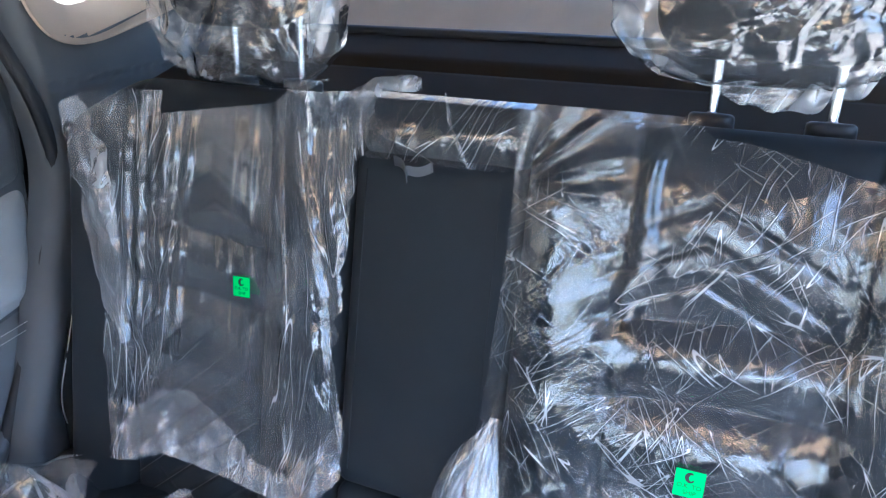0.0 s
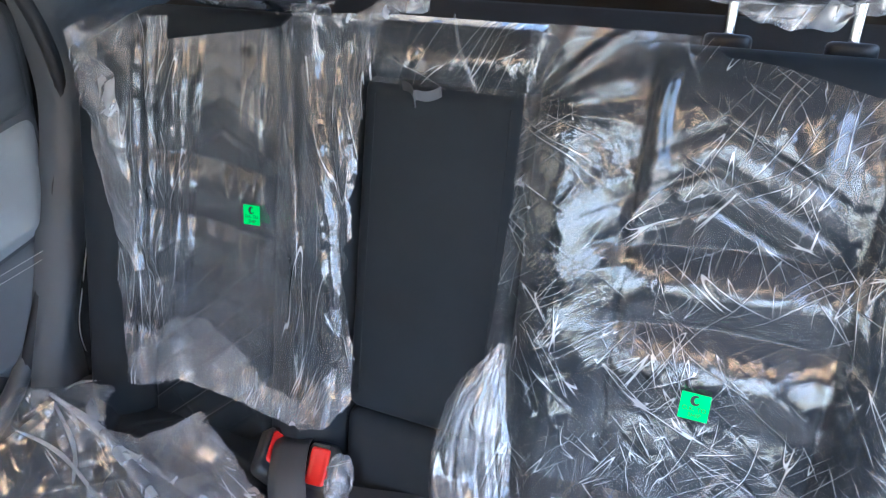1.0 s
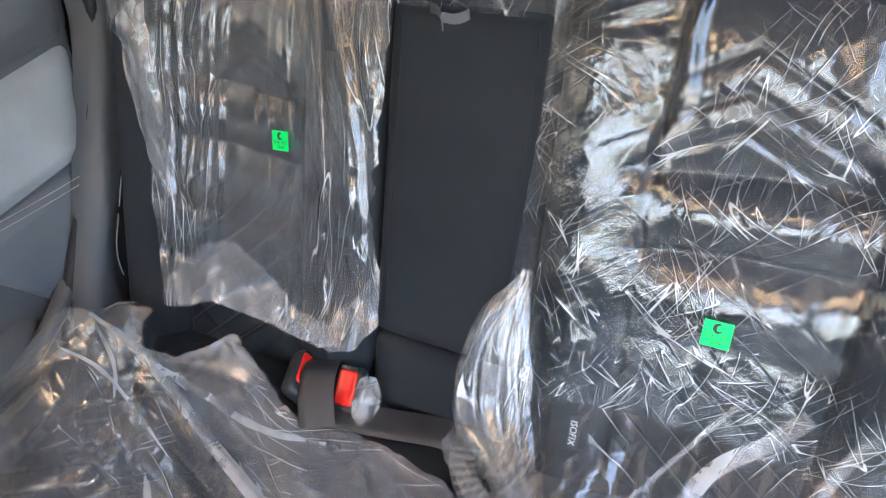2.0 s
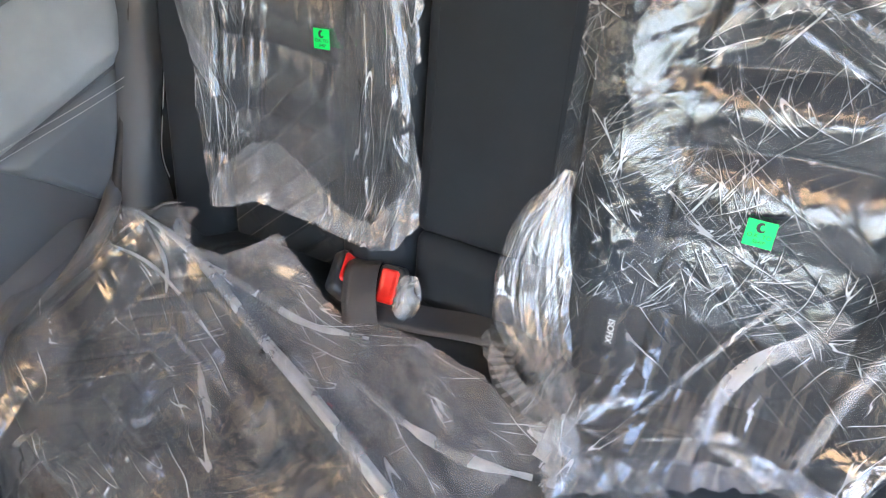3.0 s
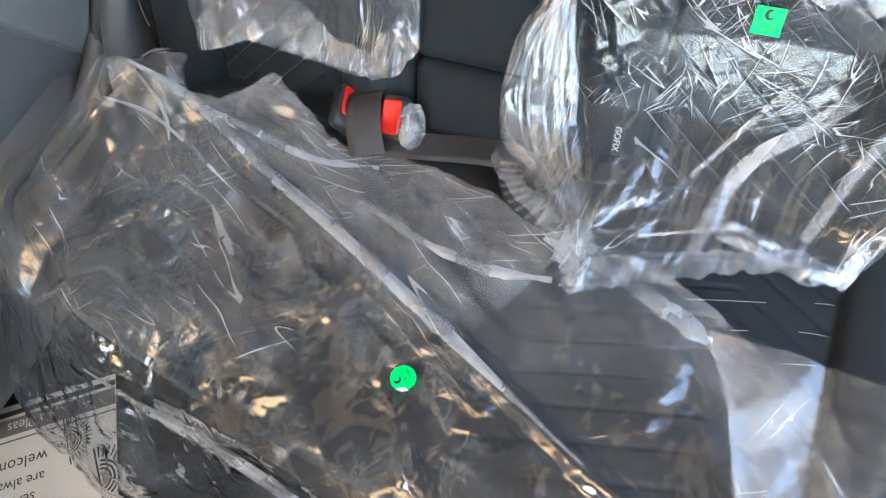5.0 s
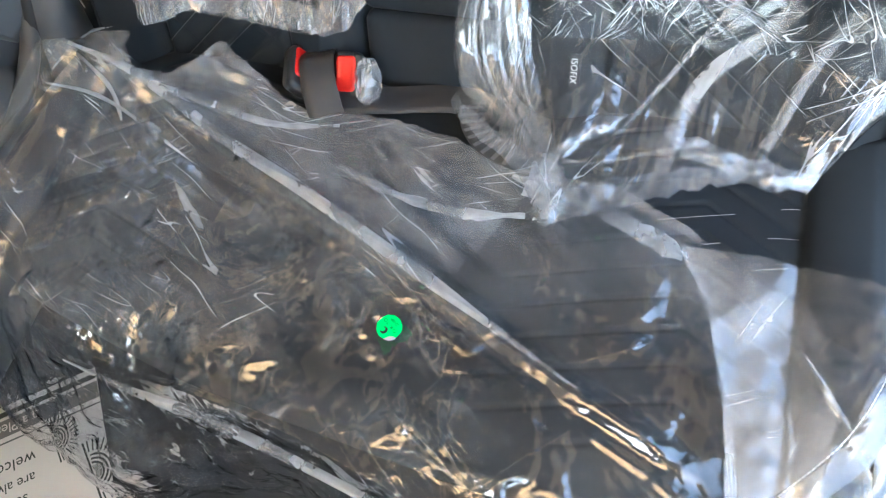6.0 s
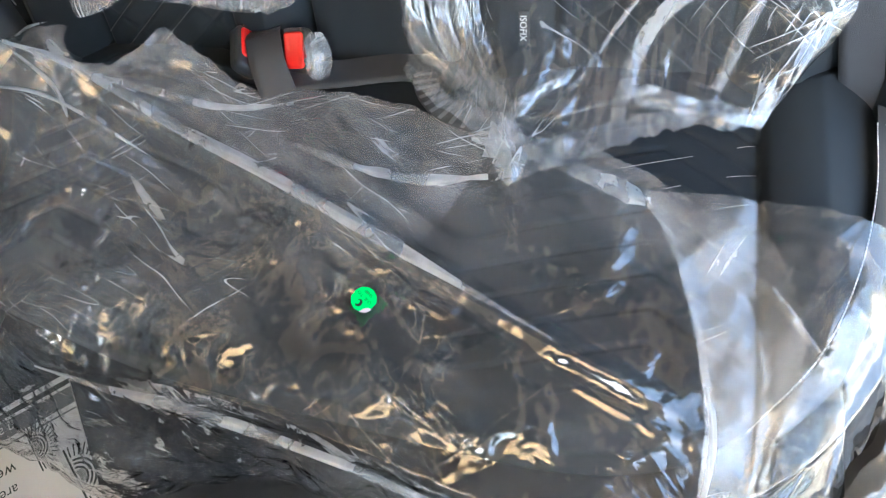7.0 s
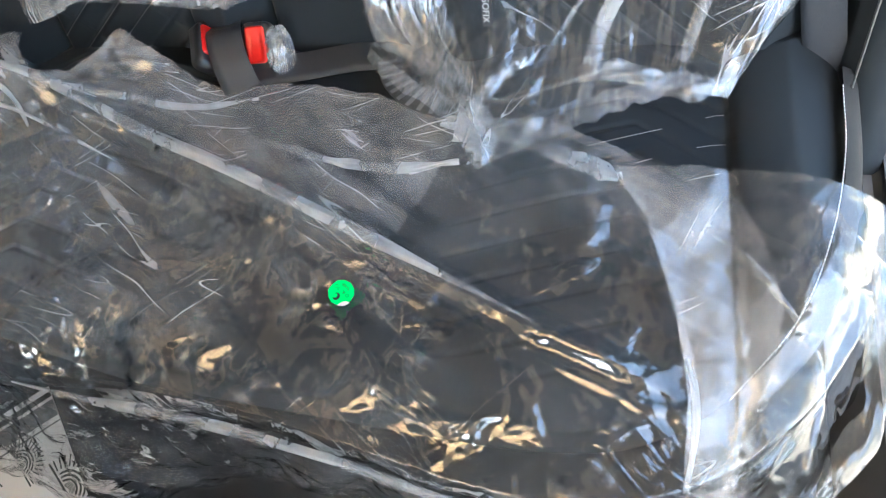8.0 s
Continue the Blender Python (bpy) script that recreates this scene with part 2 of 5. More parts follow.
FOLD_SMOOTH = film("pressed_polythene_fold", 0.27, rough=0.25, gain=0.6, run=(0.5, 0.5), crumple=(30.0, 0.02), fine=(120.0, 0.02), lines=((-25, 40.0), (-60, 30.0)), sharp=0.05, white=0.06, streaks=0.10)
FOLD_GATHER = film("gathered_polythene", 0.16, rough=0.06, gain=3.2, run=BACK, way=88, squeeze=0.2, crumple=(30.0, 0.16), fine=(90.0, 0.12), lines=((82, 40.0), (95, 50.0)), sharp=0.5, white=0.3, streaks=0.2)


def shade_cloth():
    """Unseen beige roof blind, added so that daylight through it makes tan glints in the film."""
    m, t, b = material("beige_roof_blind")
    t.nodes.remove(b)
    a = node(t, "ShaderNodeBsdfDiffuse")
    c = node(t, "ShaderNodeBsdfTranslucent")
    co = node(t, "ShaderNodeTexCoord")
    weave = node(t, "ShaderNodeTexNoise", Scale=500.0, Detail=2.0)
    t.links.new(co.outputs["Object"], weave.inputs["Vector"])
    ramp = node(t, "ShaderNodeValToRGB")
    ramp.color_ramp.elements[0].color, ramp.color_ramp.elements[1].color = (0.74, 0.60, 0.44, 1), (0.82, 0.68, 0.51, 1)
    t.links.new(weave.outputs["Fac"], ramp.inputs[0])
    t.links.new(ramp.outputs[0], a.inputs[0])
    t.links.new(ramp.outputs[0], c.inputs[0])
    mix = node(t, "ShaderNodeMixShader")
    mix.inputs[0].default_value = 0.7
    t.links.new(a.outputs[0], mix.inputs[1])
    t.links.new(c.outputs[0], mix.inputs[2])
    t.links.new(mix.outputs[0], t.nodes["Material Output"].inputs["Surface"])
    return m


def glass_pane(name="window_glass", tint=(0.9, 0.95, 0.93)):
    m, t, b = material(name)
    b.inputs["Base Color"].default_value = (*tint, 1)
    b.inputs["Roughness"].default_value = 0.02
    b.inputs["Transmission Weight"].default_value = 1.0
    b.inputs["IOR"].default_value = 1.05
    return m


GLASS = glass_pane()
# Assumed tint; dims window glints in the film and daylight at the tail.
DARK_GLASS = glass_pane("tinted_window_glass", (0.42, 0.43, 0.44))
BLIND = shade_cloth()


# ---- building helpers ----
def thing(name, label, category, base=(0, 0, 0), group="", kind=""):
    ob = new(name)
    ob.location = base
    ob.empty_display_size = 0.05
    return tagged(ob, label, category, group, kind)


def link(name, me, mat, parent=None, label=""):
    me.materials.append(mat)
    ob = new(name, me)
    if parent is not None:
        ob.parent = parent
        if parent.type == "EMPTY":
            ob.matrix_parent_inverse = Matrix.Translation(-Vector(parent.location))
    return tagged(ob, label)


def raw(name, verts, faces, mat, parent=None, label="", smooth=True):
    me = bpy.data.meshes.new(name)
    me.from_pydata(np.asarray(verts, float).reshape(-1, 3).tolist(), [], faces if isinstance(faces, list) else faces.tolist())
    if smooth:
        me.shade_smooth()
    me.update()
    return link(name, me, mat, parent, label)


def part(name, bm, mat, parent=None, label="", smooth=True):
    me = bpy.data.meshes.new(name)
    bm.normal_update()
    bm.to_mesh(me)
    bm.free()
    if smooth:
        me.shade_smooth()
    return link(name, me, mat, parent, label)


def boxes(name, spans, mat, parent=None, label="", bevel=0.0):
    bm = bmesh.new()
    for x0, x1, y0, y1, z0, z1 in spans:
        m = Matrix.Translation(((x0 + x1) / 2, (y0 + y1) / 2, (z0 + z1) / 2)) @ Matrix.Diagonal((x1 - x0, y1 - y0, z1 - z0, 1))
        bmesh.ops.create_cube(bm, size=1.0, matrix=m)
    if bevel:
        bmesh.ops.bevel(bm, geom=bm.edges[:], offset=bevel, segments=3, affect="EDGES")
    return part(name, bm, mat, parent, label, smooth=False)


def lattice(nv, nu):
    i = np.arange(nv - 1)[:, None] * nu + np.arange(nu - 1)[None, :]
    return np.stack([i, i + 1, i + nu + 1, i + nu], -1).reshape(-1, 4)


def vnoise(x, y, seed=0):
    """Smooth value noise, 0 to 1."""
    xi, yi = np.floor(x), np.floor(y)
    fx, fy = x - xi, y - yi
    fx, fy = fx * fx * (3 - 2 * fx), fy * fy * (3 - 2 * fy)

    def h(a, b):
        v = np.sin(a * 127.1 + b * 311.7 + seed * 74.7) * 43758.5453
        return v - np.floor(v)
    return (h(xi, yi) * (1 - fx) + h(xi + 1, yi) * fx) * (1 - fy) + (h(xi, yi + 1) * (1 - fx) + h(xi + 1, yi + 1) * fx) * fy


def ridges(x, y, seed, scale, stretch=4.0, angle=0.0):
    """Sharp crests that run along one direction, 0 to 1."""
    a = radians(angle)
    u, v = x * math.cos(a) + y * math.sin(a), -x * math.sin(a) + y * math.cos(a)
    v = v + 0.25 / scale * vnoise(u * scale * 0.7, v * scale * 0.7, seed + 9)
    n = vnoise(u * scale / stretch, v * scale, seed)
    return 1 - np.abs(2 * n - 1)


def smooth(e0, e1, x):
    k = np.clip((x - e0) / (e1 - e0), 0, 1)
    return k * k * (3 - 2 * k)


LEAN = radians(25)
UP, OUT = np.array([0, math.sin(LEAN), math.cos(LEAN)]), np.array([0, -math.cos(LEAN), math.sin(LEAN)])


def back(x, s, d):
    """On the backrest: x across, s up along it from the bite, d out of it."""
    x, s, d = np.broadcast_arrays(np.asarray(x, float), np.asarray(s, float), np.asarray(d, float))
    p = s[..., None] * UP + d[..., None] * OUT
    p[..., 0] += x
    p[..., 1] += 0.48
    p[..., 2] += 0.30
    return p


def base(x, y, d):
    """On the cushion: x across, y towards the rear, d above it."""
    x, y, d = np.broadcast_arrays(np.asarray(x, float), np.asarray(y, float), np.asarray(d, float))
    return np.stack([x, y, 0.312 + (0.48 - y) * 0.123 + d], -1)


def edged(lo, hi, n, r):
    """Samples, closer together near both ends."""
    k = 6
    a = lo + r * (1 - np.cos(np.linspace(0, math.pi / 2, k)))
    b = hi - r * (1 - np.cos(np.linspace(math.pi / 2, 0, k)))
    return np.concatenate([a, np.linspace(lo + r, hi - r, n)[1:-1], b])


def pad(name, place, u0, u1, v0, v1, relief, thick, mat, parent=None, label="", r=0.02, corner=0.03, n=(60, 60), shape=None):
    """An upholstered body: a front with rounded edges over a thickness. place(u, v, d) lays it out."""
    us, vs = edged(u0, u1, n[0], r), edged(v0, v1, n[1], r)
    U, V = np.meshgrid(us, vs)
    e = np.minimum(np.minimum(U - u0, u1 - U), np.minimum(V - v0, v1 - V))
    fall = np.clip(1 - e / r, 0, 1)
    D = -r * (1 - np.sqrt(np.clip(1 - fall * fall, 0, 1)))
    cu, cv = (u0 + u1) / 2, (v0 + v1) / 2
    a, b = np.abs(U - cu) - ((u1 - u0) / 2 - corner), np.abs(V - cv) - ((v1 - v0) / 2 - corner)
    inside = (a > 0) & (b > 0)
    q = np.where(inside, np.maximum(a, b) / np.maximum(np.hypot(a, b), 1e-9), 1.0)
    U2 = np.where(inside, cu + np.sign(U - cu) * ((u1 - u0) / 2 - corner + a * q), U)
    V2 = np.where(inside, cv + np.sign(V - cv) * ((v1 - v0) / 2 - corner + b * q), V)
    if shape is not None:
        U2, V2 = shape(U2, V2)
    soft = np.clip(e / (2 * r), 0, 1)
    top = place(U2, V2, D + relief(U2, V2) * soft)
    nv, nu = U.shape
    ring = np.concatenate([np.arange(nu), np.arange(1, nv) * nu + nu - 1, (nv - 1) * nu + np.arange(nu - 2, -1, -1), np.arange(nv - 2, 0, -1) * nu])
    low = place(U2, V2, np.full(U.shape, -thick)).reshape(-1, 3)[ring]
    m, k = len(ring), nv * nu
    verts = np.concatenate([top.reshape(-1, 3), low])
    j = np.arange(m)
    sides = np.stack([ring[j], k + j, k + (j + 1) % m, ring[(j + 1) % m]], -1)
    faces = lattice(nv, nu).tolist() + sides.tolist() + [list(range(k + m - 1, k - 1, -1))]
    return raw(name, verts, faces, mat, parent, label)


def sheet(name, P, mat, parent=None, label="", keep=None):
    nv, nu = P.shape[:2]
    f = lattice(nv, nu)
    if keep is not None:
        f = f[keep.reshape(-1)]
        used = np.unique(f)
        lut = np.zeros(nv * nu, int)
        lut[used] = np.arange(len(used))
        return raw(name, P.reshape(-1, 3)[used], lut[f], mat, parent, label)
    return raw(name, P, f, mat, parent, label)


def spline(points, n):
    """Points evenly along a smooth line through those given."""
    p = np.asarray(points, float)
    p = np.concatenate([2 * p[:1] - p[1:2], p, 2 * p[-1:] - p[-2:-1]])
    t = np.linspace(0, len(p) - 3 - 1e-6, n)
    i = np.floor(t).astype(int)
    f = (t - i)[:, None]
    a, b, c, d = p[i], p[i + 1], p[i + 2], p[i + 3]
    return 0.5 * (2 * b + (c - a) * f + (2 * a - 5 * b + 4 * c - d) * f ** 2 + (3 * b - a - 3 * c + d) * f ** 3)


def ribbon(name, points, width, mat, parent=None, label="", normal=(0, 0, 1), arch=0.3, n=60, m=9, rough=0.25, seed=0, taper=(0.6, 0.6), wob=0.35):
    """A long narrow fold of film along a line, arched across and a little uneven."""
    c = spline(points, n)
    t = np.gradient(c, axis=0)
    t /= np.linalg.norm(t, axis=1)[:, None]
    side = np.cross(t, np.asarray(normal, float))
    side /= np.linalg.norm(side, axis=1)[:, None]
    up = np.cross(side, t)
    k = np.linspace(0, 1, n)
    w = width * (taper[0] + (1 - taper[0]) * smooth(0, 0.25, k)) * (taper[1] + (1 - taper[1]) * smooth(1, 0.75, k))
    w = w * (1 + rough * (vnoise(k * 9, k * 0, seed) - 0.5) * 2)
    a = np.linspace(-1, 1, m)
    h = arch * (1 - a * a)
    P = c[:, None, :] + side[:, None, :] * (a[None, :, None] * w[:, None, None] / 2) + up[:, None, :] * (h[None, :, None] * w[:, None, None])
    wave = (vnoise(k[:, None] * 14 + a[None, :] * 1.5, a[None, :] * 2 + k[:, None] * 3, seed + 4) - 0.5) * width * wob
    P = P + up[:, None, :] * wave[..., None]
    return sheet(name, P, mat, parent, label)


def tube(name, points, radius, mat, parent=None, label="", n=40, sides=8, flat=1.0):
    c = spline(points, n)
    t = np.gradient(c, axis=0)
    t /= np.linalg.norm(t, axis=1)[:, None]
    ref = np.array([0.31, 0.2, 0.93])
    s = np.cross(t, ref)
    s /= np.linalg.norm(s, axis=1)[:, None]
    u = np.cross(s, t)
    a = np.linspace(0, 2 * math.pi, sides, endpoint=False)
    P = c[:, None] + radius * (np.cos(a)[None, :, None] * s[:, None] + flat * np.sin(a)[None, :, None] * u[:, None])
    i = np.arange(n - 1)[:, None] * sides + np.arange(sides)[None, :]
    j = np.arange(n - 1)[:, None] * sides + (np.arange(sides)[None, :] + 1) % sides
    f = np.stack([i, j, j + sides, i + sides], -1).reshape(-1, 4).tolist()
    f += [list(range(sides - 1, -1, -1)), list(range((n - 1) * sides, n * sides))]
    return raw(name, P, f, mat, parent, label)


def stitches(name, points, parent, pitch=0.006, size=0.0008, n=400):
    """A row of short thread stitches along a line."""
    c = spline(points, n)
    step = np.concatenate([[0], np.cumsum(np.linalg.norm(np.diff(c, axis=0), axis=1))])
    verts, faces = [], []
    for k in range(int(step[-1] / pitch)):
        a, b = [np.array([np.interp(q, step, c[:, i]) for i in range(3)]) for q in (k * pitch, k * pitch + pitch * 0.68)]
        t = (b - a) / max(np.linalg.norm(b - a), 1e-9)
        s = np.cross(t, (0.3, 0.2, 0.93))
        s /= np.linalg.norm(s)
        u = np.cross(s, t)
        o = len(verts)
        for p in (a, b):
            for ca, sa in ((1, 0), (0, 1), (-1, 0), (0, -1)):
                verts.append(p + size * (ca * s + sa * u))
        faces += [[o + i, o + (i + 1) % 4, o + 4 + (i + 1) % 4, o + 4 + i] for i in range(4)] + [[o + 3, o + 2, o + 1, o], [o + 4, o + 5, o + 6, o + 7]]
    return raw(name, verts, faces, THREAD, parent, "pale grey double stitching")


def words(name, text, size, m, mat, parent, spacing=1.0):
    cu = bpy.data.curves.new(name, "FONT")
    cu.body, cu.size, cu.align_x, cu.align_y, cu.extrude = text, size, "CENTER", "CENTER", 0.0001
    cu.space_character = spacing
    cu.materials.append(mat)
    ob = new(name, cu)
    ob.parent = parent
    if parent.type == "EMPTY":
        ob.matrix_parent_inverse = Matrix.Translation(-Vector(parent.location))
    ob.matrix_basis = m
    return ob


def axes(origin, x, y):
    """A pose from an origin and the directions of its x and y."""
    x, y = Vector(x).normalized(), Vector(y)
    z = x.cross(y).normalized()
    y = z.cross(x)
    m = Matrix((x, y, z)).transposed().to_4x4()
    return Matrix.Translation(origin) @ m


def flat_piece(name, outline, m, thick, mat, parent=None, label="", smooth_it=False):
    """A thin flat piece from an outline in the plane of the pose m."""
    k = len(outline)
    v = [m @ Vector((a, b, z)) for z in (0, thick) for a, b in outline]
    f = [list(range(k - 1, -1, -1)), list(range(k, 2 * k))] + [[i, (i + 1) % k, k + (i + 1) % k, k + i] for i in range(k)]
    return raw(name, [tuple(p) for p in v], f, mat, parent, label, smooth=smooth_it)


# ---- the car's shell ----
ground = boxes("ground", [(-300, 300, -300, 300, -0.62, -0.6)], GROUND)
tagged(ground, "pale concrete yard outside the car", "ground", kind="structure")
# Unseen wall, added so that the left film reflects beige instead of sky.
yard = boxes("wall_reflected", [(-3.3, -3.0, -9.0, 9.0, -0.6, 4.2)], PLASTER)
tagged(yard, "unseen beige wall added to tint reflections in the film", "wall", kind="structure")
floor = boxes("floor", [(-0.76, 0.76, -1.9, 1.9, -0.06, 0.0)], CARPET)
tagged(floor, "black carpeted floor of the car", "floor", kind="structure")
# body sides with openings for the front, rear and quarter windows
SIDE = [(-2.0, 1.9, 0.0, 0.84), (-2.0, 1.9, 1.28, 1.36), (-0.46, -0.36, 0.84, 1.28), (0.62, 0.76, 0.84, 1.28), (1.16, 1.9, 0.84, 1.28), (-2.0, -1.5, 0.84, 1.28)]
# the right rear door stands open, so that its whole opening is free
OPEN = [(-2.0, -0.36, 0.0, 0.84), (0.62, 1.9, 0.0, 0.84), (-0.36, 0.62, 0.0, 0.10), *SIDE[1:]]
for name, a, b, spans in (("wall_left", -0.82, -0.76, SIDE), ("wall_right", 0.76, 0.82, OPEN)):
    w = boxes(name, [(a, b, y0, y1, z0, z1) for y0, y1, z0, z1 in spans], PLASTIC)
    tagged(w, "dark side of the car body with window openings", "wall", kind="structure")
    for y0, y1 in ((-1.5, -0.46), (-0.36, 0.62), (0.76, 1.16)):
        if a > 0 and y0 == -0.36:
            continue
        g = boxes("window_1", [((a + b) / 2 - 0.002, (a + b) / 2 + 0.002, y0, y1, 0.84, 1.28)], DARK_GLASS if y0 == -0.36 else GLASS)
        g.visible_shadow = False
        tagged(g, "side window glass of the car", "window", kind="structure")
for a, b in ((-0.76, -0.735), (0.735, 0.76)):
    u = boxes("trim", [(a, b, -1.5, 1.42, 1.20, 1.36), (a, b, -0.47, -0.35, 0.84, 1.20)], TAN, bevel=0.006)
    tagged(u, "beige upper trim of the roof rail and door pillar", "trim", kind="structure")
sill = boxes("door_sill", [(0.70, 0.92, -0.40, 0.66, 0.0, 0.24)], SILL, bevel=0.02)
tagged(sill, "brownish grey plastic sill of the open rear door", "door sill", kind="structure")
arch = boxes("trim", [(0.700, 0.765, 0.44, 0.68, 0.0, 0.46)], SOFT_PLASTIC, bevel=0.03)
tagged(arch, "dark wheel arch trim beside the bench", "trim", kind="structure")
# unseen roof with an opening that an added beige blind closes
# The dark middle dims what the cushion film reflects.
ceiling = boxes("ceiling", [(-0.48, 0.48, -1.18, -0.70, 1.36, 1.40), (-0.48, 0.48, -0.20, 1.5, 1.36, 1.40)], ROOF_CLOTH)
tagged(ceiling, "unseen car roof, toned dark to keep reflections in the film dim", "ceiling", kind="structure")
# Beige strips added so that the flap reflects tan.
for a, b in ((-0.82, -0.48), (0.48, 0.82)):
    edge = boxes("ceiling", [(a, b, -1.18, 1.5, 1.36, 1.40)], HEADLINING)
    tagged(edge, "unseen beige roof strip added for tan reflections in the flap", "ceiling", kind="structure")
# Size and place set so that only tilted film facets reflect this added blind.
blind = boxes("added_roof_blind", [(-0.48, 0.48, -0.70, -0.20, 1.385, 1.387)], BLIND)
tagged(blind, "unseen beige blind added to give tan glints in the film", "blind", kind="structure")
# windscreen frame, dashboard and bulkhead, unseen; set low so that the backrest film reflects sky
bulk = boxes("wall_front", [(-0.76, 0.76, -2.0, -1.94, 0.0, 0.72)], PLASTIC)
tagged(bulk, "dark bulkhead below the windscreen", "wall", kind="structure")
dash = boxes("dashboard", [(-0.74, 0.74, -1.94, -1.45, 0.40, 0.70)], PLASTIC, bevel=0.04)
tagged(dash, "black soft plastic dashboard under the windscreen", "dashboard", kind="structure")
screen = raw("window_2", [(-0.74, -1.94, 0.72), (0.74, -1.94, 0.72), (0.70, -1.18, 1.38), (-0.70, -1.18, 1.38)], [[0, 1, 2, 3]], GLASS, smooth=False)
screen.visible_shadow = False
tagged(screen, "clear sloping windscreen of the car", "window", kind="structure")
# tail
tail = boxes("wall_rear", [(-0.76, 0.76, 1.42, 1.50, 0.0, 0.79), (-0.76, -0.60, 1.42, 1.50, 0.79, 1.36), (0.60, 0.76, 1.42, 1.50, 0.79, 1.36), (-0.6, 0.6, 1.42, 1.50, 1.28, 1.36)], PLASTIC)
tagged(tail, "dark inside of the tailgate", "wall", kind="structure")
tg = boxes("window_3", [(-0.6, 0.6, 1.458, 1.462, 0.83, 1.28)], DARK_GLASS)
tg.visible_shadow = False
tagged(tg, "rear window glass of the tailgate", "window", kind="structure")


def sill_bar():
    xs, a = np.linspace(-0.70, 0.62, 40), np.linspace(0, 1, 14)
    X, A = np.meshgrid(xs, a)
    y = 1.27 + 0.13 * A
    z = 0.795 + 0.038 * smooth(0, 0.8, A) - 0.01 * (X / 0.7) ** 2
    ob = sheet("tailgate_sill", np.stack([X, y, z], -1), TAN)
    return tagged(ob, "beige trim ledge below the rear window", "trim", kind="structure")


sill_bar()
# ---- load cover behind the seats ----
cover = thing("load_cover", "black vinyl roller load cover behind the rear backrests", "load cover", (0, 1.0, 0.7))
X, A = np.meshgrid(np.linspace(-0.70, 0.70, 60), np.linspace(0, 1, 40))
y = 0.86 + 0.40 * A
z = 0.775 + 0.022 * smooth(0.0, 0.16, A) - 0.020 * smooth(0.52, 0.56, A) * (1 - smooth(0.60, 0.66, A)) - 0.006 * smooth(0.7, 1.0, A)
sheet("blind", np.stack([X, y, z], -1), VINYL, cover)
tube("front_bar", [(-0.70, 0.87, 0.772), (0, 0.87, 0.776), (0.70, 0.87, 0.772)], 0.016, PLASTIC, cover)
tube("rear_bar", [(-0.68, 1.255, 0.79), (0, 1.255, 0.794), (0.68, 1.255, 0.79)], 0.012, PLASTIC, cover)


# ---- rear backrests ----
CENTRE, HALF = 0.355, 0.115


def zigzag(x, period):
    k = x / period
    return np.abs(k - np.floor(k + 0.5)) * 2 * period


def groove(q, period, width):
    """A narrow furrow each period, 0 to 1."""
    k = np.abs(q / period - np.floor(q / period + 0.5)) * period
    return np.exp(-(k / width) ** 2)


def back_relief(x, s, fine=1.0, ease=0.0):
    """The front of one backrest: two bolsters, pleats across the middle, quilting below."""
    q = np.abs(x)
    power = 0.8 if fine == 1.0 else 1.8
    inner = 0.026 * np.clip(1 - ((q - 0.172) / (0.070 + ease)) ** 2, 0, 1) ** power
    outer = 0.045 * np.clip(1 - ((q - 0.555) / (0.085 + ease)) ** 2, 0, 1) ** power
    mid = smooth(CENTRE + HALF + 0.006 + ease, CENTRE + HALF - 0.020 - ease, q) * smooth(CENTRE - HALF - 0.006 - ease, CENTRE - HALF + 0.020 + ease, q)
    bend = s + 0.10 * (q - CENTRE) * (q > CENTRE) - 0.10 * (q - CENTRE + 0.115)
    pillows = np.zeros_like(q)
    for lo, hi, h in ((0.432, 0.64, 0.024), (0.342, 0.432, 0.022), (0.23, 0.342, 0.020), (-0.04, 0.23, 0.005)):
        f = np.clip((bend - lo) / (hi - lo), 0, 1)
        pillows += h * (1 - np.abs(2 * f - 1) ** 2.1) * ((bend >= lo) & (bend < hi))
    fold = s + 0.52 * np.abs(q - 0.322)
    chev = (np.exp(-((fold - 0.530) / 0.006) ** 2) + np.exp(-((fold - 0.488) / 0.006) ** 2) + 0.7 * np.exp(-((fold - 0.572) / 0.006) ** 2)) * smooth(CENTRE + HALF, CENTRE + 0.07, q)
    dia = np.maximum(groove(s + 0.85 * (q - CENTRE) + 0.01, 0.046, 0.0028), 0.55 * groove(s - 0.85 * (q - CENTRE), 0.138, 0.0028)) * smooth(0.325, 0.30, s)
    seam = np.exp(-((q - CENTRE + HALF) / 0.006) ** 2) + np.exp(-((q - CENTRE - HALF) / 0.006) ** 2)
    shown = np.where(x > 0, 1.0, fine)
    return inner + outer + mid * pillows - 0.0045 * mid * chev * shown - fine * 0.004 * mid * dia - fine * 0.008 * seam


def along_sight(x, s, d, d0):
    """Slides a place along the camera's line of sight, from d0 to d, to fit the view."""
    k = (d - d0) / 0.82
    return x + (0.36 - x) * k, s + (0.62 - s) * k


